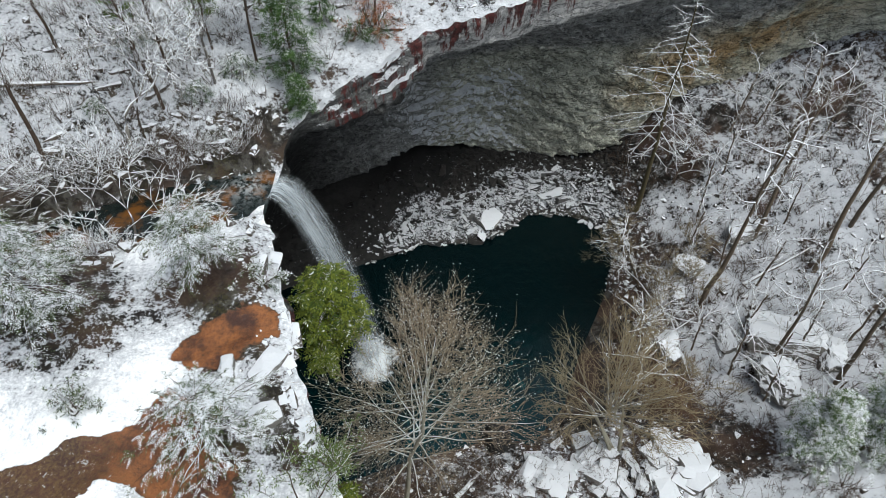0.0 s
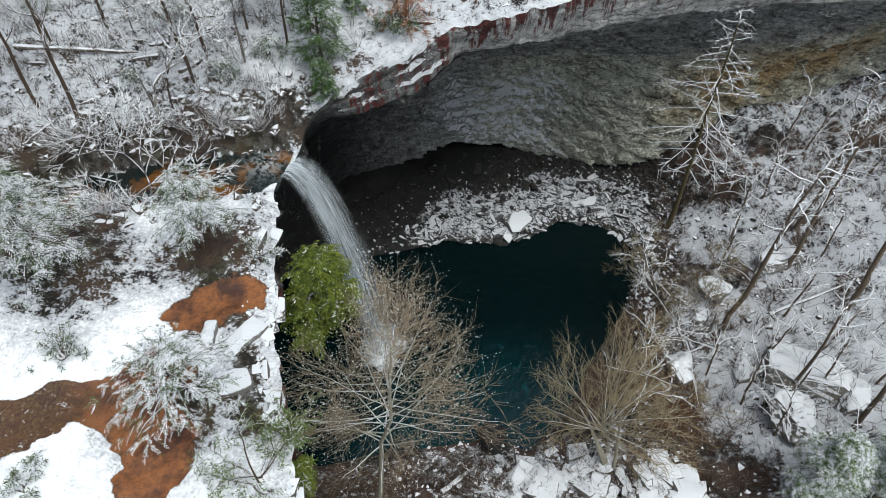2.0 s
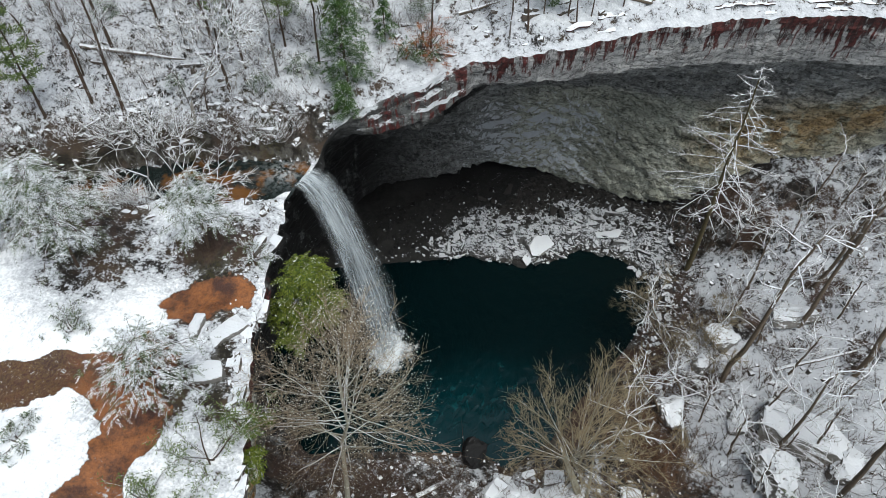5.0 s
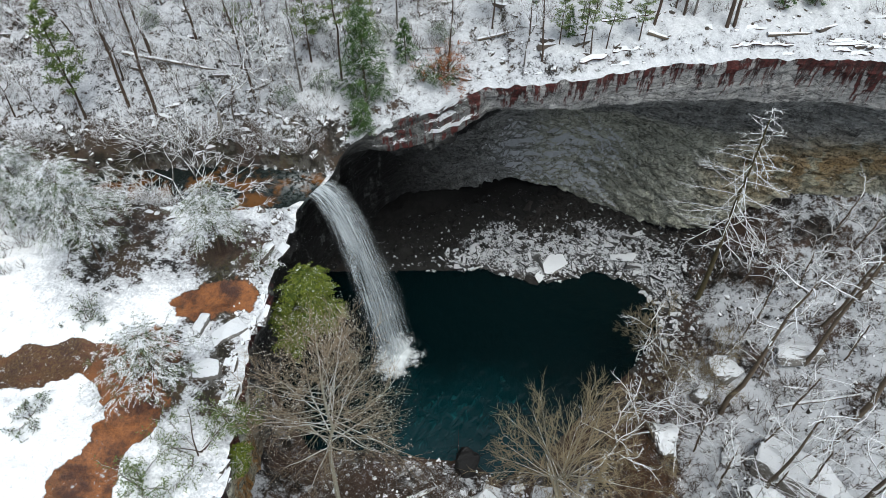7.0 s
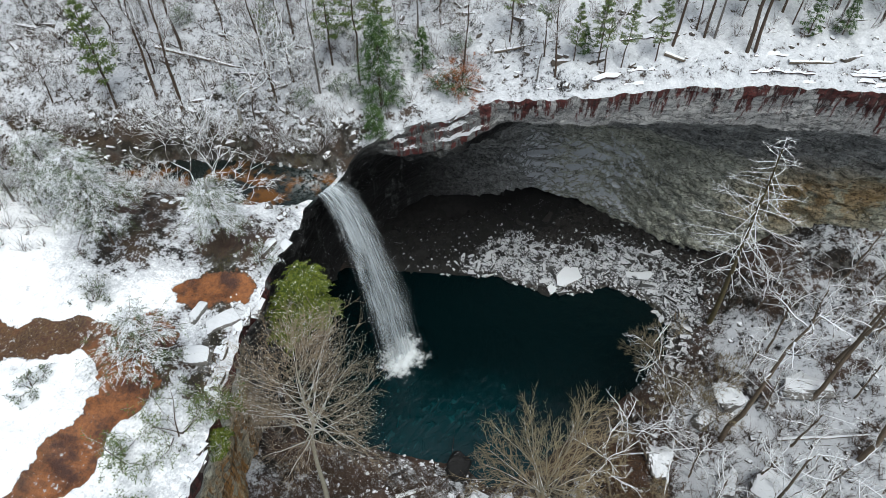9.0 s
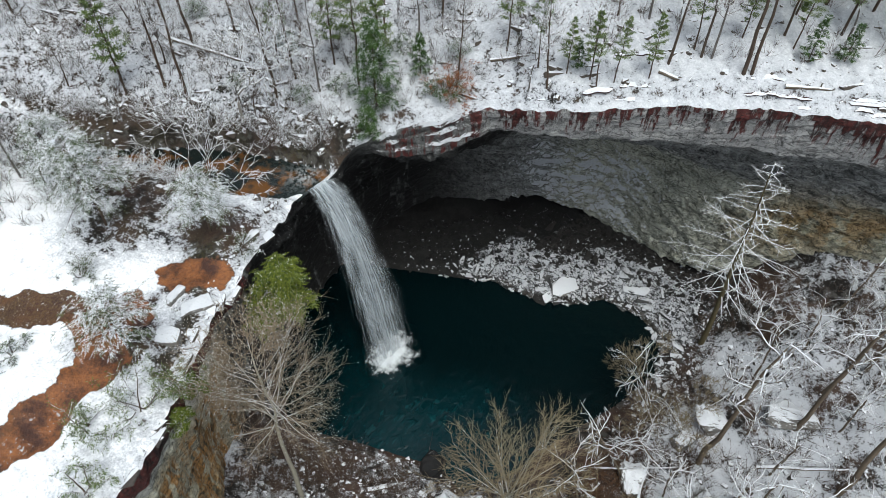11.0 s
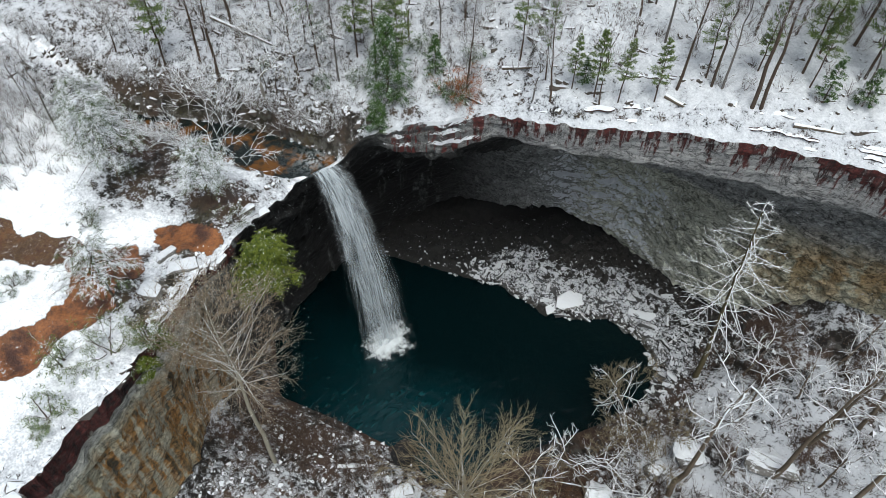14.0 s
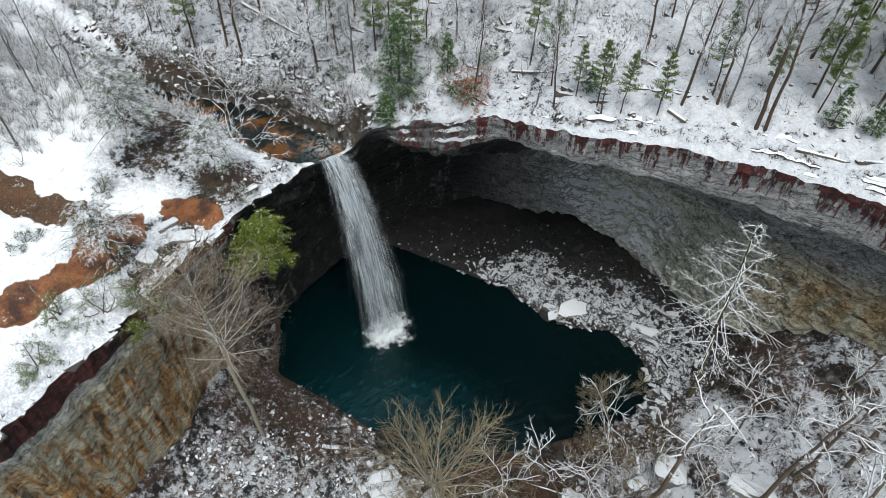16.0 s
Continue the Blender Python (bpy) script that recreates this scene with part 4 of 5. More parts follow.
                bl = ln * (3.6 / blades) * (1 - 0.5 * u) * g.uniform(0.8, 1.3)
                leaves.blade(p, e, (d * 0.9 - side * s * 0.7 + Vector((0, 0, g.uniform(-0.3, 0.3)))).normalized(), bl, width * g.uniform(0.8, 1.3))
    return wood.mesh("crown", M_DARKBARK), leaves.mesh("foliage", leaf, False)


# ---- things above the fall ----
rng = random.Random(11)
bare = []
for k in range(7):
    h = (19, 22, 16, 24, 14, 20, 11)[k]
    t, c, _ = bare_tree(100 + k, h, 0.0095 * h + 0.02, (0.3, 0.36, 0.22, 0.4, 0.2, 0.32, 0.12)[k], (21, 20, 20, 20, 18, 22, 16)[k],
                        (4.6, 4.8, 4.2, 4.6, 3.8, 5.2, 3.6)[k], (35, 42, 30, 45, 30, 38, 32)[k], 6, 6, 0.1,
                        (rng.uniform(-1.5, 1.5), rng.uniform(-1.5, 1.5)), M_DARKBARK if k % 2 else M_BARK)
    if k in (2, 4, 6):
        t, c, _ = fork_tree(120 + k, h * (0.3, 0, 0.2, 0, 0.2, 0, 0.12)[k], 0.009 * h + 0.02, 6, h * 0.19, 24, 0.8, 0.06, 1, (0.03, 0.02, 1), 3, M_DARKBARK if k == 4 else M_BARK, None, 0.026)
    bare.append((h, t, c))
pines = []
for k in range(3):
    h = (23, 20, 17)[k]
    pines.append((h, evergreen(140 + k, h, 0.2, (0.42, 0.35, 0.28)[k], (28, 30, 32)[k], 3.0, 8, M_PINE, 0.08, 34, 0.62, 0.07, None, 0.03, 0.7, 3, (rng.uniform(-1, 1), rng.uniform(-1, 1)))))
young = [(h, evergreen(150 + k, h, 0.1, 0.12, 34, 2.0, -2, M_HEMLOCK, 0.3, 30, 0.4, 0.06, None, -0.05, 1.0, 2)) for k, h in enumerate((7.5, 6.0))]

planted = []


def place_tree(x, y, kind, turn, scale=1.0, high=True):
    z = drop(x, y, high)
    planted.append((x, y))
    if kind[0] == "bare":
        h, t, c = bare[kind[1]]
        return plant("tree", "leafless grey forest tree with snow along its branches" if kind[1] != 6 else "small leafless understory tree dusted with snow",
                     "tree", (x, y, z), (t, c), "leafless trees on the snowy hillside", turn, scale)
    h, m = (pines if kind[0] == "pine" else young)[kind[1]]
    label = "tall pine with a bare trunk and thin green crown" if kind[0] == "pine" else "young green hemlock standing in the snow"
    return plant("pine" if kind[0] == "pine" else "hemlock", label, "tree", (x, y, z), m, "evergreens on the snowy hillside", turn, scale)


# trees that stand out along the rim and the creek
for x, y, k, s in ((1.4, 65.8, 2, 0.6), (3.2, 66.7, 5, 0.62), (8.1, 69.4, 4, 0.75), (13.6, 76.5, 1, 0.8), (16.5, 79.0, 3, 0.7), (17.6, 79.4, 0, 0.75),
                   (21.5, 79.3, 3, 1.0), (22.3, 79.9, 1, 0.95), (9.2, 80.3, 0, 0.8), (5.6, 79.7, 5, 0.8), (5.8, 73.4, 6, 1.0), (29.8, 88.6, 2, 0.9),
                   (-22.5, 56.2, 0, 0.75), (-26.6, 56.4, 1, 0.75), (-30.2, 50.0, 2, 0.65), (-40, 46.6, 1, 0.85), (-47, 54, 0, 0.9), (-40.8, 53, 3, 0.85),
                   (-37, 57, 5, 0.8), (-48, 46.2, 2, 0.9), (-28.3, 50.2, 4, 0.75)):
    place_tree(x, y, ("bare", k), rng.uniform(0, 360), s)
for x, y, k, s in ((34, 89.5, 1, 0.9), (38, 92, 2, 1.0), (42, 93, 0, 0.95), (36, 97, 1, 1.0), (46, 91.5, 2, 0.95), (29, 90, 2, 0.9), (16.5, 87.7, 0, 0.95), (20, 91, 1, 1.0), (13, 90, 0, 1.0), (26, 93, 1, 1.0), (31, 95, 0, 0.9), (-14, 71, 1, 0.8), (-19.0, 59.6, 0, 0.75), (-17.0, 61.5, 2, 0.7),
                   (8, 92, 2, 1.0), (23.5, 86, 2, 0.8)):
    place_tree(x, y, ("pine", k), rng.uniform(0, 360), s)
for x, y, k, s in ((7.0, 69.8, 2, 0.5), (9.4, 71.2, 1, 0.42), (12.6, 73.6, 2, 0.46), (4.4, 69.0, 2, 0.4), (15.4, 79.5, 1, 0.55), (1.0, 68.5, 0, 0.5), (19.5, 83.5, 2, 0.5), (-4.0, 70.0, 1, 0.6), (-23.5, 60.5, 2, 0.7), (-30.0, 57.0, 1, 0.65), (25.0, 85.0, 1, 0.5)):
    place_tree(x, y, ("pine", k), rng.uniform(0, 360), s)
for x, y, k, s in ((-12.6, 64, 1, 0.9), (5.0, 70.5, 1, 0.6), (27, 84.5, 0, 0.75), (30.5, 86.5, 1, 0.8)):
    place_tree(x, y, ("hemlock", k), rng.uniform(0, 360), s)

# the rest of the wood, thinning towards the rim
tries = 0
while len(planted) < 330 and tries < 12000:
    tries += 1
    x, y = rng.uniform(-95, 62) if tries % 3 else rng.uniform(8, 62), rng.uniform(38, 135)
    line = float(np.interp(x, [-95, -48, -36, -22, -16, -3, 5, 16, 30, 42, 62], [29, 40.5, 45, 50, 57, 66.5, 70, 78, 85, 88, 90]))
    back_off = y - line
    if back_off < 0 or back_off > 70 or (x > 0 and back_off < 6 and rng.random() < 0.8):
        continue
    gap = 2.3 if x < -12 else 3.3
    if any((x - a) ** 2 + (y - b) ** 2 < gap * gap for a, b in planted):
        continue
    q = rng.random()
    far_right = x > 2
    kind = ("pine", rng.randrange(3)) if q < (0.26 if far_right else 0.06) else ("hemlock", rng.randrange(2)) if q < (0.32 if far_right else 0.17) else ("bare", rng.choice((0, 1, 2, 3, 4, 5, 6, 6, 4, 6)))
    place_tree(x, y, kind, rng.uniform(0, 360), rng.uniform(0.6, 0.95))


while len(planted) < 425:
    x, y = rng.uniform(-85, -38), rng.uniform(0, 37)
    if y > float(creek_line(x)) - 3 or any((x - a) ** 2 + (y - b) ** 2 < 7 for a, b in planted):
        continue
    place_tree(x, y, ("bare", rng.choice((0, 2, 4, 6, 6))), rng.uniform(0, 360), rng.uniform(0.5, 0.85))


def thicket(seed, count, where, size, material, name, label, high, stems=14, lift=0.25, thick=0.024):
    """Undergrowth nobody could count: sprays of thin stems."""
    r = random.Random(seed)
    s = Shoots()
    n = 0
    while n < count:
        p = where(r)
        if p is None:
            continue
        n += 1
        z = drop(p[0], p[1], high)
        h = size * r.uniform(0.5, 1.3)
        for _ in range(stems):
            d = around(r.uniform(0, 360), r.uniform(20, 80))
            pts = curve_of(r, Vector((p[0] + r.uniform(-0.3, 0.3), p[1] + r.uniform(-0.3, 0.3), z - 0.1)), d, h * r.uniform(0.5, 1.2), 3, 0.25, lift * 0.5)
            s.tube(pts, thick, 0.012, 3)
            for q in range(3):
                a, e = along(pts, r.uniform(0.35, 0.95))
                g = (e + Vector((r.uniform(-0.9, 0.9), r.uniform(-0.9, 0.9), r.uniform(-0.3, 0.7)))).normalized()
                s.tube([a, a + g * (h * 0.33) + Vector((0, 0, 0.05))], 0.018, 0.01, 3)
    return tagged(new(name, s.mesh(name, material)), label, "undergrowth", kind="stuff")


def wood_floor(r):
    x, y = r.uniform(-80, 50), r.uniform(40, 110)
    line = float(np.interp(x, [-95, -48, -36, -22, -16, -3, 5, 16, 30, 42, 62], [29, 40.5, 44, 49, 56, 66, 70, 78, 85, 88, 90]))
    ok = line < y < line + 55 and (x < -10 or r.random() < 0.3)
    return (x, y) if ok else None


thicket(5, 1700, wood_floor, 2.5, M_TWIG, "undergrowth", "grey snow-dusted twigs of the undergrowth between the trees", True, 9, thick=0.032)


def creek_side(r):
    x = r.uniform(-75, -18)
    c = float(creek_line(x))
    y = r.uniform(c - 7.5, c + 6)
    return (x, y) if abs(y - c) > 4.4 and (x < -27 or y > c) else None


def far_bank(r):
    x, y = r.uniform(-80, -34), r.uniform(6, 38)
    return (x, y) if y < float(creek_line(x)) - 3.5 and r.random() < min(1.0, (-x - 32) / 14) else None


thicket(7, 1000, far_bank, 2.0, M_TWIG, "plateau_undergrowth", "snow-dusted twigs of low bushes on the plateau", True, 10, thick=0.03)
thicket(6, 400, creek_side, 2.2, M_TWIG, "creekside_undergrowth", "snow-dusted twiggy bushes along the creek banks", True, 10)


# spreading bare tree on the near bank of the creek
t, c, _ = fork_tree(21, 1.0, 0.15, 5, 2.6, 30, 0.84, -0.02, 4, (0.0, 0.0, 0.8), 3, M_BARK, M_DEAD, 0.036, 0.2)
plant("tree", "wide bare tree with pale snow-lined branches on the creek bank", "tree", (-27.4, 39.4, drop(-27.4, 39.4, True)), (t, c))
t, c, _ = fork_tree(22, 4.0, 0.22, 6, 3.4, 40, 0.8, 0.0, 1, (0.15, -0.1, 1), 3, M_DEAD, M_DEAD, 0.055, 0.32)
plant("tree", "crooked bare tree with thick snow on its limbs", "tree", (-29.5, 49.0, drop(-29.5, 49.0, True)), (t, c))


def snow_bush(seed, height, reach, limbs, leaf, per=26, el=25, sub=6, length=0.27, width=0.036):
    """A broad evergreen bush bent under snow: several stems, sprays all over."""
    r = random.Random(seed)
    wood, leaves = Shoots(), Shoots()
    for k in range(limbs):
        d = around(k * 137.5 + r.uniform(-20, 20), r.uniform(el - 15, 78))
        ln = (reach * math.cos(math.asin(min(0.98, d.z))) + height * d.z) * r.uniform(0.7, 1.1)
        pts = curve_of(r, Vector((r.uniform(-0.4, 0.4), r.uniform(-0.4, 0.4), -0.2)), d, ln, 6, 0.18, -0.03)
        wood.tube(pts, 0.07, 0.015, 4)
        needle_crown(r, leaves, pts, 0.2, length, width, int(per * 0.7), 0.8, 0.4)
        for q in range(sub):
            p, e = along(pts, 0.35 + 0.62 * (q + r.random()) / sub)
            _, u, w = frame_of(e)
            a = r.uniform(0, 6.28)
            sp = curve_of(r, p, e * 0.6 + u * math.cos(a) + w * math.sin(a), ln * r.uniform(0.22, 0.4), 4, 0.22, -0.04)
            wood.tube(sp, 0.03, 0.01, 3)
            needle_crown(r, leaves, sp, 0.25, length, width, per, 0.9, 0.1)
            for _ in range(2):
                p2, e2 = along(sp, r.uniform(0.3, 0.9))
                sp2 = curve_of(r, p2, e2 + Vector((r.uniform(-1, 1), r.uniform(-1, 1), r.uniform(-0.4, 0.5))), ln * 0.16, 3, 0.2, -0.05)
                wood.tube(sp2, 0.018, 0.008, 3)
                needle_crown(r, leaves, sp2, 0.25, length, width, per // 2, 0.9, 0.05)
    return wood.mesh("crown", M_DARKBARK), leaves.mesh("foliage", leaf, False)


for seed, x, y, h, reach, clusters, size, low in ((31, -28.2, 27.6, 13.0, 4.8, 120, 1.15, 0.4), (32, -18.6, 33.2, 9.0, 3.8, 80, 1.05, 0.38), (33, -13.9, 18.6, 9.2, 4.4, 74, 0.85, 0.45), (34, -37.5, 29.5, 10.5, 4.4, 90, 1.15, 0.35)):
    plant("hemlock", "small spreading hemlock bent down under fresh snow", "tree", (x, y, drop(x, y, True)), frond_bush(seed, h, reach, clusters, 11, M_SNOWLEAF, 0.16, low, 0.45, size, 15, 0.5, 0.025), "snow-laden hemlocks on the plateau")
for seed, x, y, h, reach in ((41, -24.6, 21.9, 2.0, 1.5), (42, -8.3, 15.2, 4.2, 2.8), (43, -7.2, 18.2, 2.6, 2.0), (44, -10.8, 11.5, 3.2, 2.2), (45, -22, 12.5, 1.6, 1.4), (46, -14.5, 33.5, 1.8, 1.6), (47, -6, 8, 2.2, 1.8)):
    plant("bush", "small thin bush poking out of the snow", "bush", (x, y, drop(x, y, True)), snow_bush(seed, h, reach, 10, M_SNOWLEAF if seed in (41, 45, 46) else M_PINE, 9), "small bushes on the plateau")

# green laurel among the grey trees above the creek
laurel = frond_bush(48, 3.0, 2.2, 30, 6, M_LAUREL, 0.08, 0.1, 0.3, 0.9, 8, 0.5, 0.055)
lr = random.Random(49)
for x, y in ((-24, 54.5), (-20.5, 58), (-33, 52), (-31, 60), (-17, 66), (-9.5, 68), (-44, 57), (-25, 65)):
    plant("bush", "green laurel bush half covered with snow under the trees", "bush", (x, y, drop(x, y, True)), laurel, "laurels under the trees", lr.uniform(0, 360), lr.uniform(0.5, 0.95))

# evergreens round the fall
h1 = frond_bush(51, 15, 3.4, 170, 9, M_HEMLOCK, 0.24, 0.04, 0.3, 0.9, 9, 0.75, 0.05)
plant("hemlock", "dense green hemlock with snow-dusted branches by the fall", "tree", (-14.9, 57.9, drop(-14.9, 57.9, True)), h1, scale=0.85)
h2 = frond_bush(52, 6, 2.2, 80, 8, M_HEMLOCK, 0.12, 0.04, 0.35, 0.8, 8, 0.7, 0.05)
plant("hemlock", "small dark hemlock leaning over the cliff edge", "tree", (-14.4, 55.2, drop(-14.2, 55.6, True) - 0.6), h2, scale=0.75)
h3 = frond_bush(53, 7.4, 3.1, 120, 9, M_LIME, 0.16, 0.04, 0.4, 1.15, 9, 0.42, 0.065, (0.6, 1.2))
plant("hemlock", "bright yellow-green hemlock growing out of the cliff below the rim", "tree", (-9.8, 32.4, 30.4), h3)
h4 = evergreen(54, 2.6, 0.05, 0.05, 26, 1.4, 5, M_LIME, 0.3, 24, 0.3, 0.05, None, -0.05, 0.6, 2)
for x, y, z in ((-9.6, 29.6, 29.2), (-7.6, 19.6, 33.2), (-6.2, 16.8, 33.0)):
    plant("bush", "small yellow-green bush rooted in the cliff face", "bush", (x, y, z), h4, "bushes rooted in the cliff", x * 40)
h5 = snow_bush(55, 3.2, 2.2, 16, M_RUST, 12)
plant("bush", "rust-brown bush still holding its dry leaves", "bush", (-7.0, 63.4, drop(-7.0, 63.4, True)), h5)
plant("bush", "low green evergreen bush at the cliff edge", "bush", (-8.2, 62.2, drop(-8.2, 62.6, True)), snow_bush(56, 2.4, 1.6, 14, M_HEMLOCK, 12))

# ---- trees in the gorge ----
# tall poplar with seed cones, standing under the near wall
t, c, tips = bare_tree(61, 41.5, 0.34, 0.54, 54, 7.8, 17, 10, 7, 0.055, (4.4, -1.6), M_PALEBARK, M_POPTWIG, thick=0.9, limbs_pale=True, fine=0.014)
poplar = plant("tree", "tall pale-barked tree dotted with dry seed cones", "tree", (-4.8, 24.0, drop(-4.8, 24.0)), (t, c))
cones = Shoots()
crng = random.Random(9)
for p in tips:
    if crng.random() < 0.8:
        b, s = len(cones.v), crng.uniform(0.03, 0.047)
        cones.v += [p + Vector((0, 0, 1.6 * s)), p + Vector((s, 0, 0)), p + Vector((0, s, 0)), p + Vector((-s, 0, 0)), p + Vector((0, -s, 0)), p - Vector((0, 0, s))]
        cones.f += [(b, b + 1 + i, b + 1 + (i + 1) % 4) for i in range(4)] + [(b + 5, b + 1 + (i + 1) % 4, b + 1 + i) for i in range(4)]
tagged(part("seed_cone", cones.mesh("seed_cone", M_SEED), poplar, "pale dry seed cones"), kind="stuff")

# brown many-stemmed trees on the shore


def shrub_tree(seed, height, reach, stems, twigs, sub=9, twig=8, r=0.13, el=(28, 80), lift=0.1, stems_of=None, fork=(0, 0, 0)):
    stems_of = stems_of or M_OLIVETWIG
    g = random.Random(seed)
    s, fine = Shoots(), Shoots()
    fork = Vector(fork)
    if fork.z > 0:
        for k in range(4):
            s.tube(curve_of(g, Vector((g.uniform(-0.5, 0.5), g.uniform(-0.5, 0.5), -0.5)), fork + Vector((g.uniform(-2, 2), g.uniform(-2, 2), 0)), fork.length * 1.15, 6, 0.06, 0), 0.24, 0.1, 6)
    for k in range(stems):
        d = around(k * 137.5 + g.uniform(-25, 25), g.uniform(*el))
        ln = (height * d.z + reach * math.hypot(d.x, d.y)) * g.uniform(0.8, 1.1)
        pts = curve_of(g, fork + Vector((g.uniform(-0.7, 0.7), g.uniform(-0.7, 0.7), -0.3)), d, ln, 7, 0.12, lift * 0.5)
        rr = r * g.uniform(0.6, 1.1)
        s.tube(pts, rr, 0.02, 5)
        branching(g, fine, pts, rr, sub, twig, 0.85, lift, 0.06 * height + 0.5, None, 0.025)
    return s.mesh("trunk", stems_of), fine.mesh("crown", twigs)


def on_floor(x, y, dz=0.0):
    return (x, y, drop(x, y) + dz)


plant("tree", "brown many-stemmed tree leaning over the pool", "tree", on_floor(20.7, 35.4), shrub_tree(71, 11.5, 7.0, 26, M_BROWNTWIG, 16, 9, 0.09, (6, 78), 0.06, M_PALEBARK, (-2.2, 0.6, 8.5)))
plant("tree", "low brown bushy tree with pale outer branches on the shore", "tree", on_floor(30.2, 58.0), fork_tree(72, 1.6, 0.14, 7, 2.8, 26, 0.8, 0.02, 3, (-0.25, -0.1, 1), 5, M_DEAD, M_BROWNTWIG, 0.024, 0.12, 4)[:2])
plant("tree", "brown leafless tree spreading over the bank", "tree", on_floor(27.2, 44.5), fork_tree(73, 1.2, 0.1, 6, 2.0, 28, 0.8, 0.02, 3, (-0.15, 0, 1), 4, M_OLIVETWIG, M_BROWNTWIG, 0.022, 0.14)[:2], scale=0.8)
def shore_brush(r):
    q = r.random()
    if q < 0.46:
        x, y = r.gauss(28.5, 3.0), r.uniform(38, 68)
    elif q < 0.65:
        x, y = r.uniform(-9, 6), r.gauss(30, 2.6)
    elif q < 0.82:
        x, y = r.gauss(-9, 3), r.gauss(25, 3.5)
    else:
        x, y = r.uniform(2, 24), r.gauss(33, 2)
    d = shore(x, y)
    return (x, y) if d > 0.6 else None


thicket(81, 520, shore_brush, 1.8, M_BRUSH, "shore_brush", "tangled brown brush along the shore", False, 11)


def russet_place(r):
    x, y = r.gauss(27.5, 2.6), r.gauss(44.5, 4.5)
    return (x, y) if shore(x, y) > 0.3 else None


M_RUSSET = bark_material("russet_stems", (0.07, 0.038, 0.022), (0.2, 0.11, 0.06), 1.3, 0.6)
thicket(83, 110, russet_place, 2.2, M_RUSSET, "russet_brush", "russet brown grass and stems on the bank", False, 16, thick=0.022)


def slope_brush(r):
    x, y = r.uniform(28, 78), r.uniform(18, 86)
    return (x, y)


thicket(82, 900, slope_brush, 2.8, M_BRUSH, "slope_brush", "grey snow-dusted saplings and twigs on the rubble slope", False, 8, thick=0.03)


# dead hemlock with bleached whorls of branches
def dead_conifer(seed, height, r, reach):
    """A dead hemlock: whorls of long thin arms, widest below the middle, each forked at its end."""
    g = random.Random(seed)
    trunk, arms = Shoots(), Shoots()
    tp = [Vector((-1.8 * t + g.uniform(-0.1, 0.1), -4.0 * t + g.uniform(-0.1, 0.1), height * t)) for t in [i / 11 for i in range(12)]]
    tp[0].z -= 0.5
    trunk.tube(tp, r, 0.05, 8)
    az, count = 0, 60
    for k in range(count):
        t = 0.3 + 0.69 * ((k + g.random()) / count) ** 0.85
        p, _ = along(tp, t)
        az += 137.5 + g.uniform(-30, 30)
        ln = (reach * (1.02 - t) / 0.42 if t > 0.6 else reach * (0.25 + 0.75 * (t - 0.3) / 0.3)) * g.uniform(0.72, 1.15) + 0.5
        pts = curve_of(g, p, around(az, g.uniform(-20, -2) + 70 * max(0, t - 0.8)), ln, 6, 0.1, 0.012)
        arms.tube(pts, 0.035 + 0.06 * (1.05 - t), 0.022, 5)
        for q in range(int(2 + ln * 0.9)):
            a, d = along(pts, g.uniform(0.3, 0.98))
            side = (d + d.cross(Vector((0, 0, 1))) * g.choice((-1, 1)) * g.uniform(0.5, 1.0) + Vector((0, 0, g.uniform(-0.25, 0.3)))).normalized()
            sp = curve_of(g, a, side, ln * g.uniform(0.1, 0.24) + 0.3, 3, 0.16, 0.0)
            arms.tube(sp, 0.03, 0.016, 4)
            b, e = along(sp, 0.6)
            arms.tube([b, b + (e + Vector((g.uniform(-0.8, 0.8), g.uniform(-0.8, 0.8), g.uniform(-0.2, 0.5)))).normalized() * 0.5], 0.03, 0.015, 3)
    return trunk.mesh("trunk", bark_dead), arms.mesh("crown", M_DEAD)


bark_dead = bark_material("mossy_dead_trunk", (0.07, 0.06, 0.03), (0.2, 0.16, 0.08), 0.7)
plant("dead_hemlock", "dead hemlock with bleached bare branches dusted with snow", "tree", on_floor(30.4, 74.6), dead_conifer(91, 38.0, 0.42, 8.4))

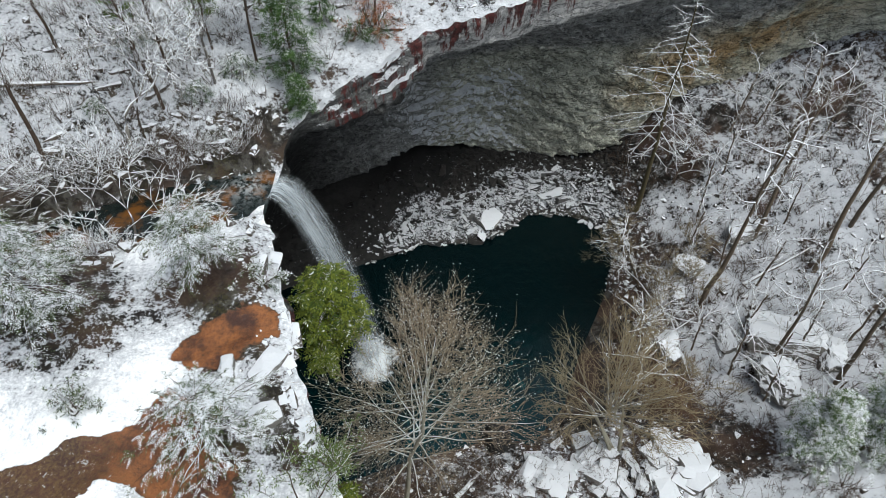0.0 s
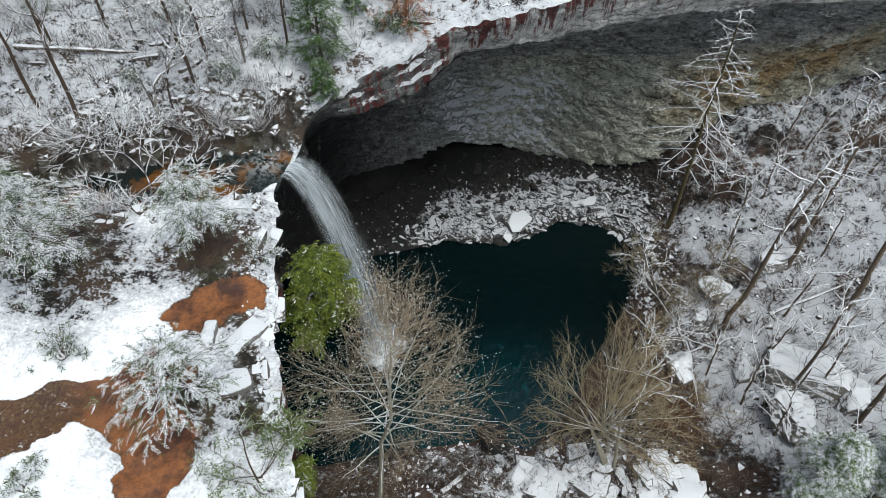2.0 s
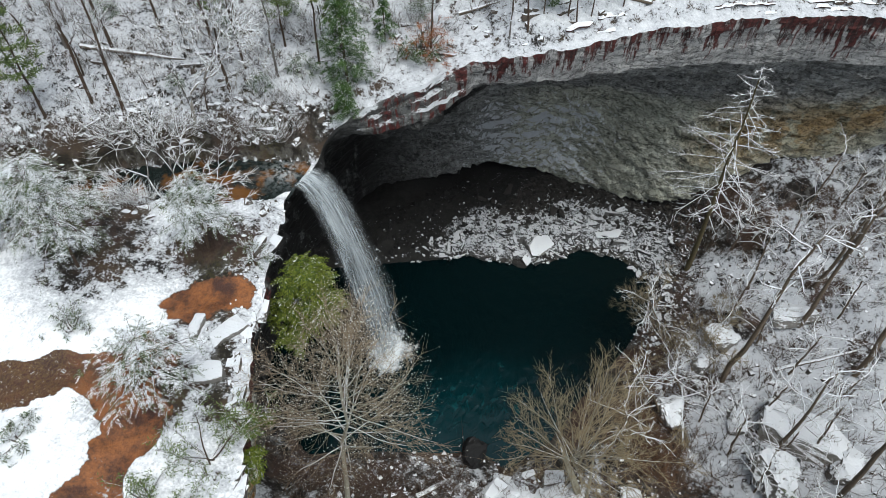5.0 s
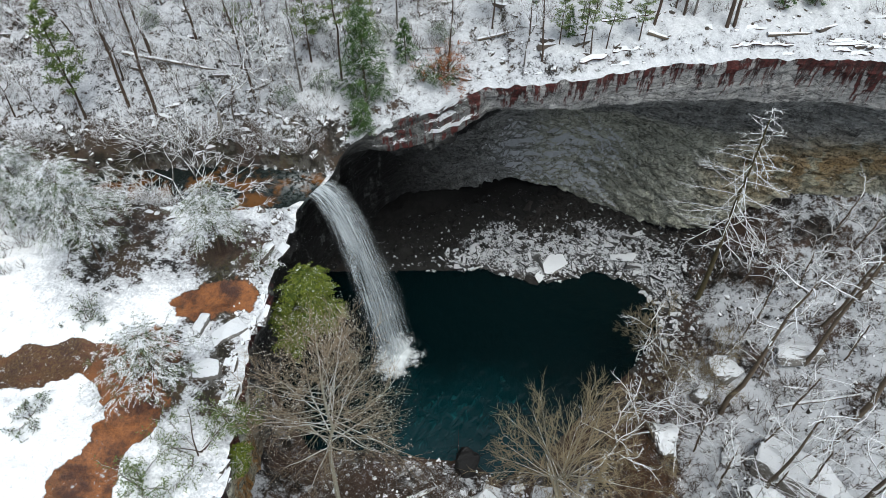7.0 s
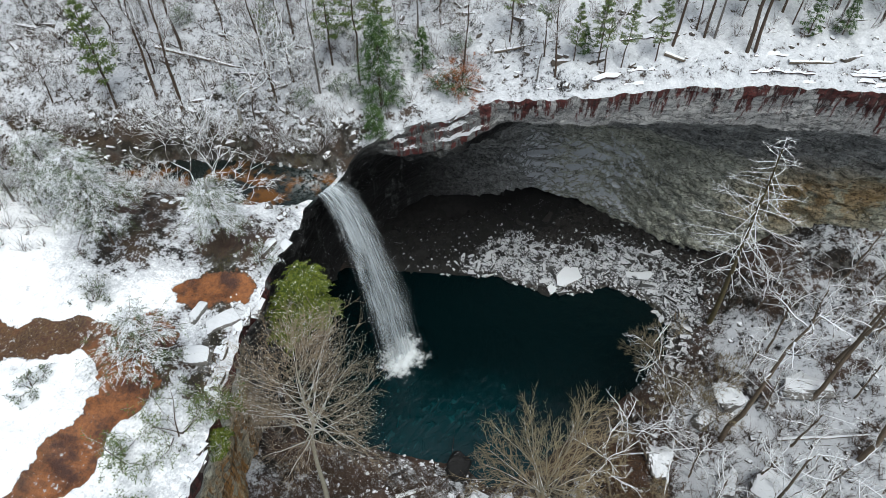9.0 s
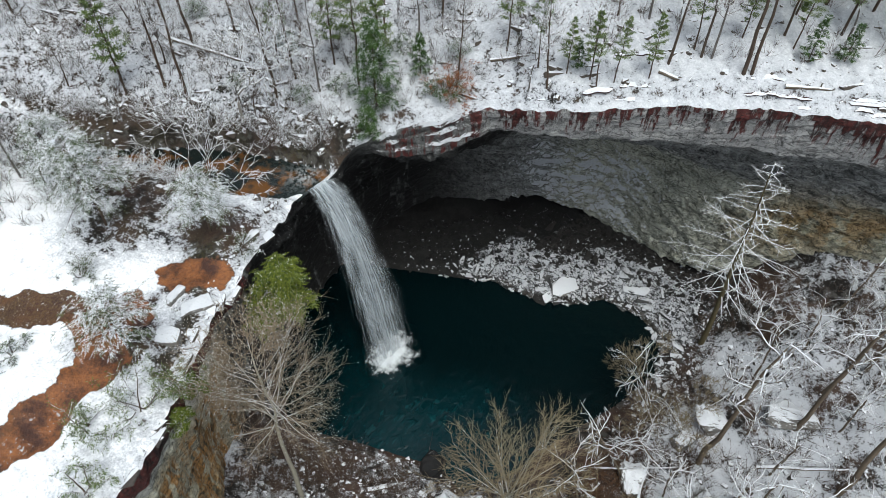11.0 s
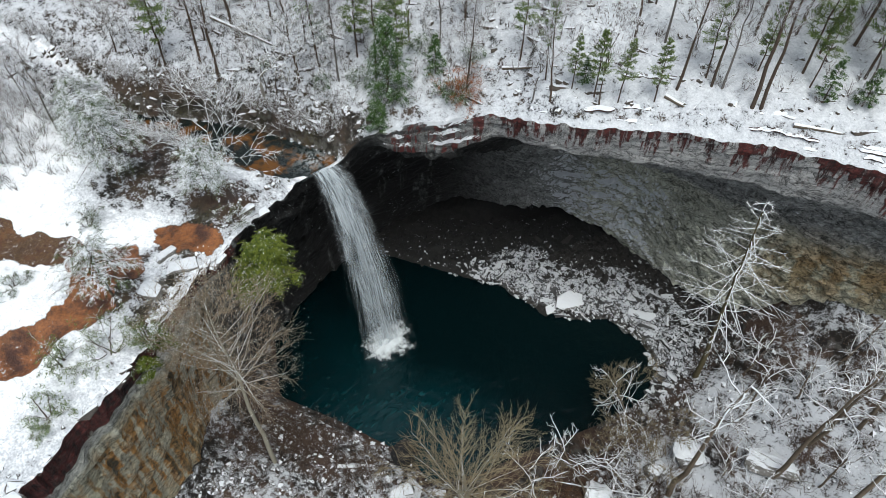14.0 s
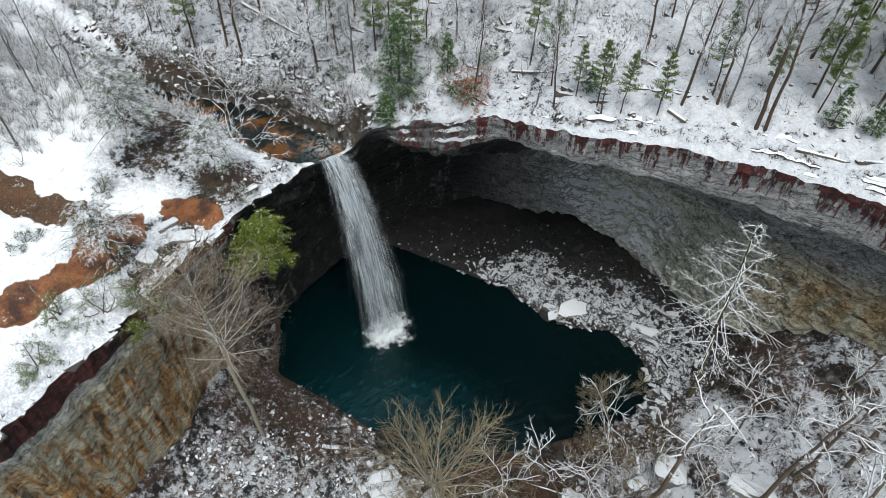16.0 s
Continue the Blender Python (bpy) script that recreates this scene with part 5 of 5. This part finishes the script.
# tall leaning trees on the rubble slope
M_BROWNBARK = bark_material("brown_bark", (0.09, 0.068, 0.048), (0.23, 0.18, 0.13), 0.85)
def crooked_tree(seed, height, r, lean, limbs, start, reach, thick=0.13, sub=4, el=(0, 60)):
    """A hardwood with a straight bare trunk and a few long, bent, snow-lined limbs."""
    g = random.Random(seed)
    trunk, crown = Shoots(), Shoots()
    tp = [Vector((lean[0], lean[1], height)) * t + Vector((g.uniform(-1, 1), g.uniform(-1, 1), 0)) * 0.01 * height for t in [i / 8 for i in range(9)]]
    tp[0].z -= 0.5
    trunk.tube(tp, r, 0.08, 7)
    az = g.uniform(0, 360)
    for k in range(limbs):
        t = start + (0.98 - start) * (k + g.random()) / limbs
        p, _ = along(tp, t)
        az += 137.5 + g.uniform(-30, 30)
        ln = reach * g.uniform(0.6, 1.15) * (1.25 - 0.5 * t)
        pts = curve_of(g, p, around(az, g.uniform(*el)), ln, 7, 0.3, 0.02)
        crown.tube(pts, thick, 0.05, 5)
        for q in range(sub):
            a, d = along(pts, g.uniform(0.25, 0.95))
            _, u, w = frame_of(d)
            b = g.uniform(0, 6.28)
            sp = curve_of(g, a, d * 0.8 + u * math.cos(b) + w * math.sin(b) + Vector((0, 0, 0.25)), ln * g.uniform(0.25, 0.5), 5, 0.26, 0.03)
            crown.tube(sp, thick * 0.55, 0.03, 4)
            for _ in range(4):
                c, e = along(sp, g.uniform(0.25, 0.98))
                tw = curve_of(g, c, e + Vector((g.uniform(-0.9, 0.9), g.uniform(-0.9, 0.9), g.uniform(-0.2, 0.9))), ln * g.uniform(0.1, 0.22), 3, 0.22, 0.04)
                crown.tube(tw, 0.028, 0.014, 3)
    return trunk.mesh("trunk", M_BROWNBARK), crown.mesh("crown", M_WHITELIMB)


M_WHITELIMB = bark_material("white_snow_lined_limbs", (0.2, 0.17, 0.14), (0.42, 0.38, 0.33), 0.3, 0.7)
slope_trees = [crooked_tree(300, 32, 0.4, (0.8, -1.4), 10, 0.55, 6.5, 0.12), crooked_tree(301, 27, 0.34, (1.6, 0.4), 10, 0.5, 6.0, 0.1),
               crooked_tree(302, 21, 0.28, (-1.2, 1.0), 9, 0.45, 5.5, 0.09), crooked_tree(303, 11, 0.17, (0.8, 0.4), 9, 0.2, 5.0, 0.07, 4, (15, 65)),
               crooked_tree(304, 8, 0.14, (-0.6, 0.5), 8, 0.12, 4.4, 0.06, 4, (15, 70))]
for x, y, k, turn in ((36.4, 57.2, 0, 0), (45.4, 66.2, 1, 40), (46.6, 71.5, 2, 150), (44.3, 82.0, 3, 0), (52, 60, 0, 200), (50, 76, 2, 70), (58, 66, 1, 250), (56, 78, 3, 10),
                      (42, 46, 2, 300), (50, 44, 1, 120), (62, 55, 0, 90), (64, 74, 2, 30), (48, 54, 3, 330), (60, 42, 2, 60), (54, 50, 3, 20), (43.5, 47.5, 4, 80), (47.5, 49.5, 3, 140), (40.5, 42.0, 4, 10),
                      (38.5, 71, 3, 95), (52, 38, 3, 290), (46, 40, 4, 220), (40.5, 63.5, 4, 30), (41.5, 53.5, 4, 200), (36.5, 66.5, 4, 120), (44.5, 59.5, 3, 260), (50, 68, 4, 310), (34.2, 51.0, 4, 60), (37.5, 46.5, 3, 170), (55, 57, 4, 100), (42.5, 76, 4, 40), (35.5, 76.5, 4, 220), (48.5, 83, 4, 160)):
    plant("tree", "bare hardwood with white snow-lined crooked limbs on the slope", "tree", on_floor(x, y), slope_trees[k], "bare trees on the rubble slope", turn)
M_SNOWPINE = needle_material("snowy_pine_needles", (0.045, 0.085, 0.025), (0.16, 0.22, 0.07), 0.92, 1.6)
# pale crooked trees that lean out over the water
for x, y, seed, h, lean in ((28.6, 60.6, 75, 11, (-5.0, -0.5)), (29.2, 49.4, 74, 13.5, (-6.5, -2.0)), (26.0, 42.0, 76, 10, (-3.5, 1.0)), (31.5, 54.5, 77, 8, (-3.5, -2.5))):
    plant("tree", "pale crooked tree reaching out over the water", "tree", on_floor(x, y), crooked_tree(seed, h, 0.16, lean, 9, 0.4, 5.2, 0.06, 5, (-5, 45)), "pale trees along the shore")
pe = frond_bush(320, 15, 4.4, 150, 10, M_SNOWPINE, 0.24, 0.2, 0.3, 1.15, 12, 0.7, 0.04)
for x, y, s in ((42.0, 34.2, 0.95), (48.5, 34.5, 1.05), (54, 39, 0.8)):
    plant("pine", "snow-dusted green pine on the lower slope", "tree", on_floor(x, y), pe, "pines on the lower slope", x * 33, s)


# ---- rocks ----
M_HILLSTONE = rock_material("hillside_rock", (0.03, 0.026, 0.022), (0.13, 0.105, 0.085), 0.8)
def rock_mesh(seed, flat=0.35, points=16, name="stone", material=None):
    """An angular block: the hull of a few points pulled towards a slab."""
    g = random.Random(seed)
    bm = bmesh.new()
    for _ in range(points):
        v = Vector((g.uniform(-1, 1), g.uniform(-1, 1), g.uniform(-1, 1)))
        m = max(abs(v.x), abs(v.y), abs(v.z), 0.35)
        v = v / m * g.uniform(0.82, 1.0)
        bm.verts.new((v.x * 0.5, v.y * 0.5, v.z * 0.5 * flat))
    res = bmesh.ops.convex_hull(bm, input=bm.verts)
    bmesh.ops.delete(bm, geom=list({e for e in res["geom_interior"] + res["geom_unused"] if isinstance(e, bmesh.types.BMVert)}), context="VERTS")
    me = bpy.data.meshes.new(name)
    bm.to_mesh(me)
    bm.free()
    me.materials.append(material or M_SLAB)
    return me


slab_meshes = [rock_mesh(400 + k, (0.22, 0.3, 0.4, 0.55)[k % 4], 14) for k in range(10)]
rr = random.Random(17)


def stone(x, y, size, parent, high=False, tilt=18, sink=0.1, mesh=None, name="stone", stretch=None):
    ob = new(name, mesh or rr.choice(slab_meshes))
    ob.parent = parent
    sx, sy = stretch or (rr.uniform(0.8, 2.0), rr.uniform(0.4, 0.95))
    ob.matrix_basis = pose(x, y, drop(x, y, high) - sink * size + 0.08 * size, rr.gauss(0, tilt), rr.gauss(0, tilt), rr.uniform(0, 360)) @ Matrix.Diagonal((size * sx, size * sy, size, 1))
    return ob


def boulder(x, y, size, dims, turn, seed, dz=0.0, tip=0.0, label="large angular boulder capped with snow", material=None, high=False):
    """A big fallen block with chipped, rounded edges."""
    bm = bmesh.new()
    g = random.Random(seed)
    for _ in range(22):
        v = Vector((g.uniform(-1, 1), g.uniform(-1, 1), g.uniform(-1, 1)))
        v = v.lerp(v / max(abs(v.x), abs(v.y), abs(v.z)), 0.75)
        bm.verts.new((v.x * 0.55 * dims[0], v.y * 0.55 * dims[1], v.z * 0.55 * dims[2]))
    res = bmesh.ops.convex_hull(bm, input=bm.verts)
    bmesh.ops.delete(bm, geom=list({e for e in res["geom_interior"] + res["geom_unused"] if isinstance(e, bmesh.types.BMVert)}), context="VERTS")
    bmesh.ops.bevel(bm, geom=list(bm.edges), offset=0.05 * min(dims), segments=1, affect="EDGES")
    bmesh.ops.triangulate(bm, faces=list(bm.faces))
    for _ in range(2):
        bmesh.ops.subdivide_edges(bm, edges=[e for e in bm.edges if e.calc_length() > 0.12 * max(dims)], cuts=1)
        bmesh.ops.triangulate(bm, faces=list(bm.faces))
    for v in bm.verts:
        n = noise.noise(v.co * 0.7 + Vector((seed, 0, 0))) * 0.12 + noise.noise(v.co * 2.2) * 0.09 + noise.noise(v.co * 5.0) * 0.035
        v.co += v.co.normalized() * n * min(dims)
    me = bpy.data.meshes.new("boulder")
    bm.to_mesh(me)
    bm.free()
    me.materials.append(material or M_BOULDER)
    ob = tagged(new("boulder", me), label, "rock", "boulders on the plateau" if high else "boulders in the gorge")
    ob.matrix_basis = pose(x, y, drop(x, y, high) + dims[2] * 0.3 + dz, tip, tip * 0.5, turn)
    return ob


def slab(x, y, dims, turn, tip, lift, label):
    """A thin broken plate of rock lying free."""
    me = rock_mesh(int(abs(x) * 31 + abs(y) * 7), 0.2, 18, "slab", M_BOULDER)
    ob = tagged(new("rock_slab", me), label, "rock", "loose slabs")
    ob.matrix_basis = pose(x, y, drop(x, y) + lift, tip, tip * 0.4, turn) @ Matrix.Diagonal((*dims, 1))


M_BOULDER = rock_material("boulder_rock", (0.09, 0.085, 0.078), (0.27, 0.255, 0.235), 0.6, 0.85)
boulder(47.2, 50.6, 1, (12, 5.6, 3.2), -14, 1, label="long flat boulder covered with snow")
boulder(42.4, 43.6, 1, (4.4, 6.0, 4.0), 15, 2, tip=12)
boulder(29.6, 49.6, 1, (3.2, 4.0, 3.4), 20, 3, tip=15, label="pale upright boulder dusted with snow among brown brush")
boulder(6.6, 36.8, 1, (2.6, 3.6, 4.2), 10, 5, tip=14, label="dark pointed wet rock at the water's edge", material=M_WETSHADESLAB)
boulder(35.6, 63.0, 1, (4.2, 3.6, 2.8), 30, 6)
boulder(33.5, 58.8, 1, (3.0, 2.2, 1.8), 60, 7)
boulder(50.5, 47.5, 1, (5, 3, 2.2), 70, 8)
boulder(44, 67.5, 1, (6.5, 3.5, 2.2), 25, 9)
slab(7.6, 74.8, (4.6, 3.8, 2.6), 40, 12, 0.55, "broad flat slab covered with snow on the talus")
slab(18.0, 80.6, (4.8, 2.0, 2.0), 20, 4, 0.3, "flat snow-covered slab by the cliff foot")
slab(6.2, 72.0, (2.6, 1.5, 1.6), 75, 22, 0.4, "narrow snow-covered slab tipped over the water")
boulder(-12.6, 25.4, 1, (3.0, 1.5, 0.8), 62, 31, dz=-0.05, tip=2, label="flat snow-capped rock slab at the cliff edge", high=True)
boulder(-12.0, 21.6, 1, (2.2, 1.7, 0.8), 20, 32, dz=-0.05, tip=3, label="flat snow-capped rock slab at the cliff edge", high=True)
boulder(-15.4, 25.2, 1, (2.4, 1.2, 0.8), 100, 33, dz=0.0, tip=4, label="small snow-capped rock beside wet orange rock", high=True)
boulder(5.2, 71.2, 1, (2.2, 1.7, 1.6), 20, 12, dz=-0.7, label="dark round rock standing in the water", material=M_SHADEDSLAB)
boulder(9.8, 72.0, 1, (2.0, 1.5, 1.3), 50, 13, dz=-0.8, label="dark round rock standing in the water", material=M_SHADEDSLAB)
boulder(38.5, 52.0, 1, (4.5, 2.4, 2.0), 100, 14)


def log(name, a, b, r, label, high):
    """A fallen trunk with a broken end and two stubs."""
    g = random.Random(int(a[0] * 10) + 3)
    za, zb = drop(*a, high) + r * 0.6, drop(*b, high) + r * 0.6
    p, q = Vector((*a, za)), Vector((*b, zb))
    s = Shoots()
    pts = [p.lerp(q, t) + Vector((g.uniform(-0.1, 0.1), g.uniform(-0.1, 0.1), 0)) for t in [i / 6 for i in range(7)]]
    s.tube(pts, r, r * 0.5, 7)
    for t in (0.4, 0.7):
        m = p.lerp(q, t)
        s.tube([m, m + Vector((g.uniform(-0.6, 0.6), g.uniform(-0.6, 0.6), 0.5)), m + Vector((g.uniform(-1, 1), g.uniform(-1, 1), 1.1))], r * 0.35, 0.03, 4)
    return tagged(new(name, s.mesh("log", M_LOG)), label, "log", "fallen logs")


M_LOG = bark_material("log_bark", (0.09, 0.07, 0.05), (0.22, 0.18, 0.14), 0.55)
log("log", (1.5, 29.5), (5.2, 33.5), 0.4, "fallen trunk lying on the shore", False)
log("log", (31.0, 62.0), (36.5, 57.0), 0.32, "snow-lined fallen trunk on the bank", False)
log("log", (41, 50), (49, 47.5), 0.3, "dark fallen trunk between the boulders", False)
log("log", (13.2, 74.6), (18.6, 75.4), 0.3, "snow-covered fallen log on the hillside", True)
log("log", (-44, 52), (-33, 55), 0.3, "snow-covered fallen log on the hillside", True)
log("log", (-5, 68), (1.5, 70.5), 0.25, "snow-covered fallen log on the hillside", True)
log("log", (26.0, 80.0), (31, 82.5), 0.3, "snow-covered fallen log on the hillside", True)
log("log", (43, 60), (53, 64), 0.3, "snow-lined fallen trunk on the bank", False)

# layered ledge blocks along the near shore
ledge_blocks = [rock_mesh(470 + k, (0.22, 0.3, 0.4)[k % 3], 20, "stone", M_BOULDER) for k in range(6)]
for k in range(58):
    x = rr.uniform(8, 30)
    y = rr.gauss(33.5 - 0.12 * abs(x - 22), 2.2)
    if shore(x, y) > 0.2:
        stone(x, y, rr.uniform(1.4, 3.4), gorge, False, 7, 0.0, rr.choice(ledge_blocks), stretch=(rr.uniform(1.0, 1.7), rr.uniform(0.7, 1.0)))

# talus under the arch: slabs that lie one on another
dry_meshes = [rock_mesh(440 + k, (0.3, 0.45, 0.6)[k % 3], 14, "stone", M_SHADEDSLAB) for k in range(5)]
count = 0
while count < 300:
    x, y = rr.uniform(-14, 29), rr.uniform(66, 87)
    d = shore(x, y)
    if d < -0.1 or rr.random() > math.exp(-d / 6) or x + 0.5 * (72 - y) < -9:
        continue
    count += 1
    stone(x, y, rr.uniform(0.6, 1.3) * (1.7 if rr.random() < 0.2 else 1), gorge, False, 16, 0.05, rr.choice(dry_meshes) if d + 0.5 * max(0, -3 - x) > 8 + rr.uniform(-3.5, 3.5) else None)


def rubble(seed, count, where, lo, hi, name, label, high, material):
    """Small broken stone, too many to count, in one sheet."""
    g = random.Random(seed)
    protos = [rock_mesh(500 + k, (0.35, 0.5, 0.7)[k % 3], 15) for k in range(6)]
    data = [([v.co.copy() for v in m.vertices], [tuple(p.vertices) for p in m.polygons]) for m in protos]
    V, F, n = [], [], 0
    while n < count:
        p = where(g)
        if p is None:
            continue
        n += 1
        vs, fs = g.choice(data)
        size = lo + (hi - lo) * g.random() ** 2.5
        m = pose(p[0], p[1], drop(p[0], p[1], high) - 0.07 * size, g.gauss(0, 18), g.gauss(0, 18), g.uniform(0, 360))
        b = len(V)
        V += [tuple(m @ (v * size)) for v in vs]
        F += [tuple(b + i for i in f) for f in fs]
    for m in protos:
        bpy.data.meshes.remove(m)
    return tagged(new(name, grown(name, V, F, material, False)), label, "rubble", kind="stuff")


def talus_place(g):
    x, y = g.uniform(-24, 32), g.uniform(60, 90)
    d = shore(x, y)
    if x + 0.5 * (72 - y) < -6 and g.random() < 0.8:
        return None
    return (x, y) if 0 < d + 0.5 * max(0, -3 - x) < 11 + g.uniform(-6, 3.5) else None


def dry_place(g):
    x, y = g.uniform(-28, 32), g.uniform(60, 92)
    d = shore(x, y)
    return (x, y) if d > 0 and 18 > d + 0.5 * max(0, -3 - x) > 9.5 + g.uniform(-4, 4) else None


rubble(601, 2600, talus_place, 0.25, 0.8, "talus", "broken snow-dusted stone slabs along the far shore", False, M_SLAB)
def wet_place(g):
    p = dry_place(g) or talus_place(g)
    return p if p and p[0] + 0.5 * (72 - p[1]) < -5 else None


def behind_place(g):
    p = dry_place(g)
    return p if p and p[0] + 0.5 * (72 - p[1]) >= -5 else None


rubble(607, 700, wet_place, 0.3, 1.2, "wet_talus", "spray-wet stones beside the fall, blackened with painted shade", False, M_WETSHADESLAB)
rubble(606, 1500, behind_place, 0.3, 1.2, "dry_talus", "broken stone slabs kept bare by the overhang, darkened with its painted shade", False, M_SHADEDSLAB)


def slope_place(g):
    x, y = g.uniform(24, 75), g.uniform(15, 84)
    return (x, y) if shore(x, y) > 0 else None


rubble(602, 1300, slope_place, 0.25, 1.1, "rubble", "snow-covered broken rock on the slope", False, M_LEDGE)


def near_place(g):
    x, y = g.uniform(-10, 30), g.uniform(12, 39)
    return (x, y) if shore(x, y) > -0.3 else None


rubble(603, 1500, near_place, 0.25, 0.95, "shore_rubble", "snow-dusted broken rock on the near shore", False, M_LEDGE)



def bank_place(g):
    x = g.uniform(-62, -15.5)
    side = g.uniform(0.2, 4.5) * g.choice((-1, 1, 1))
    return x, float(creek_line(x)) + side + math.copysign(float(creek_half(x)) + 0.4, side)


rubble(608, 420, bank_place, 0.3, 1.4, "bank_stones", "dark wet stones dusted with snow along the creek", True, M_HILLSTONE)

# ledge slabs along the rim, stacked and stepped back
block_meshes = [rock_mesh(750 + k, (0.3, 0.42, 0.36)[k % 3], 20, "slab", M_LEDGE) for k in range(8)]
for i in range(0, NS):
    st = station[i]
    if not 1 < st < 7.9 or rr.random() > 0.2:
        continue
    d = rr.uniform(-0.1, 1.6)
    x, y = rim[i, 0] + norm[i, 0] * d, rim[i, 1] + norm[i, 1] * d
    size = rr.uniform(0.7, 1.9)
    ob = new("slab", rr.choice(block_meshes))
    ob.parent = plateau
    along_rim = math.degrees(math.atan2(tang[i, 1], tang[i, 0]))
    zz = drop(x + norm[i, 0] * 0.4, y + norm[i, 1] * 0.4, True)
    ob.matrix_basis = pose(x, y, zz + rr.uniform(-0.4, -0.05), rr.gauss(0, 5), rr.gauss(0, 5), along_rim + rr.gauss(0, 16)) @ Matrix.Diagonal((size * rr.uniform(0.9, 1.7), size * rr.uniform(0.5, 0.9), size, 1))


# stones and ledges that break through the snow of the hillside
def hill_place(g):
    x, y = g.uniform(-60, 50), g.uniform(42, 105)
    line = float(np.interp(x, [-95, -48, -36, -22, -16, -3, 5, 16, 30, 42, 62], [29, 39.5, 44, 48, 54, 63, 66, 74, 81, 84, 86]))
    return (x, y) if line < y < line + 40 else None


rubble(604, 900, hill_place, 0.25, 1.1, "hillside_stones", "dark stones breaking through the snow of the hillside", True, M_HILLSTONE)
hill_meshes = [rock_mesh(770 + k, (0.3, 0.42, 0.36)[k % 3], 20, "slab", M_HILLSTONE) for k in range(6)]
for _ in range(130):
    p = None
    while p is None:
        p = hill_place(rr)
    ob = new("slab", rr.choice(hill_meshes))
    ob.parent = plateau
    size = rr.uniform(0.7, 1.5)
    ob.matrix_basis = pose(p[0], p[1], drop(p[0], p[1], True) - 0.15, rr.gauss(-4, 5), rr.gauss(0, 5), 25 + rr.gauss(0, 20)) @ Matrix.Diagonal((size * rr.uniform(1.4, 3.2), size * rr.uniform(0.3, 0.6), size * 1.5, 1))

# broken rock beds along the rim, each with its strip of snow
def ledge(seed, st0, st1, out, wide, z0, z1, thick):
    """A thin rock bed that follows the rim, with a broken front edge."""
    g = random.Random(seed)
    a, b = int(np.argmin(np.abs(station - st0))), int(np.argmin(np.abs(station - st1)))
    v, n = [], b - a + 1
    for k in range(n):
        i, u = a + k, k / (n - 1)
        taper = min(1.0, 6 * u, 6 * (1 - u))
        o = out - 0.35 * noise.noise(Vector((i * 0.3, seed, 0))) + 0.12 * g.uniform(-1, 1)
        z = z0 + (z1 - z0) * u + 0.1 * noise.noise(Vector((i * 0.2, seed, 4)))
        for d, dz in ((o, -thick), (o - 0.12, -0.3 * thick), (o + 0.1, 0.0), (o + wide * taper, 0.12), (o + wide * taper + 0.2, -thick)):
            v.append((rim[i, 0] + norm[i, 0] * d, rim[i, 1] + norm[i, 1] * d, z + dz))
    f = [(k * 5 + c, (k + 1) * 5 + c, (k + 1) * 5 + (c + 1) % 5, k * 5 + (c + 1) % 5) for k in range(n - 1) for c in range(5)]
    f += [(4, 3, 2, 1, 0), tuple((n - 1) * 5 + c for c in range(5))]
    ob = new("ledge", grown("ledge", v, f, M_REDLEDGE, False))
    ob.parent = plateau


M_REDLEDGE = rock_material("dark_red_ledge", (0.02, 0.011, 0.01), (0.1, 0.05, 0.042), 0.72)
lg = random.Random(88)
for k in range(17):
    st0 = lg.uniform(11.3, 14.6)
    out = abs(lg.gauss(0, 2.2)) + 0.7
    i = int(np.argmin(np.abs(station - st0)))
    z = drop(rim[i, 0] + norm[i, 0] * (out + 0.3), rim[i, 1] + norm[i, 1] * (out + 0.3), True) + lg.uniform(0.1, 0.35)
    ledge(20 + k, st0, st0 + lg.uniform(0.15, 0.5), out, lg.uniform(0.25, 0.55), z - 0.22, z - 0.12 + lg.uniform(-0.15, 0.15), lg.uniform(0.22, 0.4))


def edge_place(g):
    i = g.randrange(NS)
    if not 1 < station[i] < 7.6:
        return None
    d = abs(g.gauss(0.6, 2.0)) + 0.2
    return rim[i, 0] + norm[i, 0] * d, rim[i, 1] + norm[i, 1] * d


rubble(605, 70, edge_place, 0.25, 0.7, "edge_stones", "broken rock poking through the snow at the cliff edge", True, M_HILLSTONE)
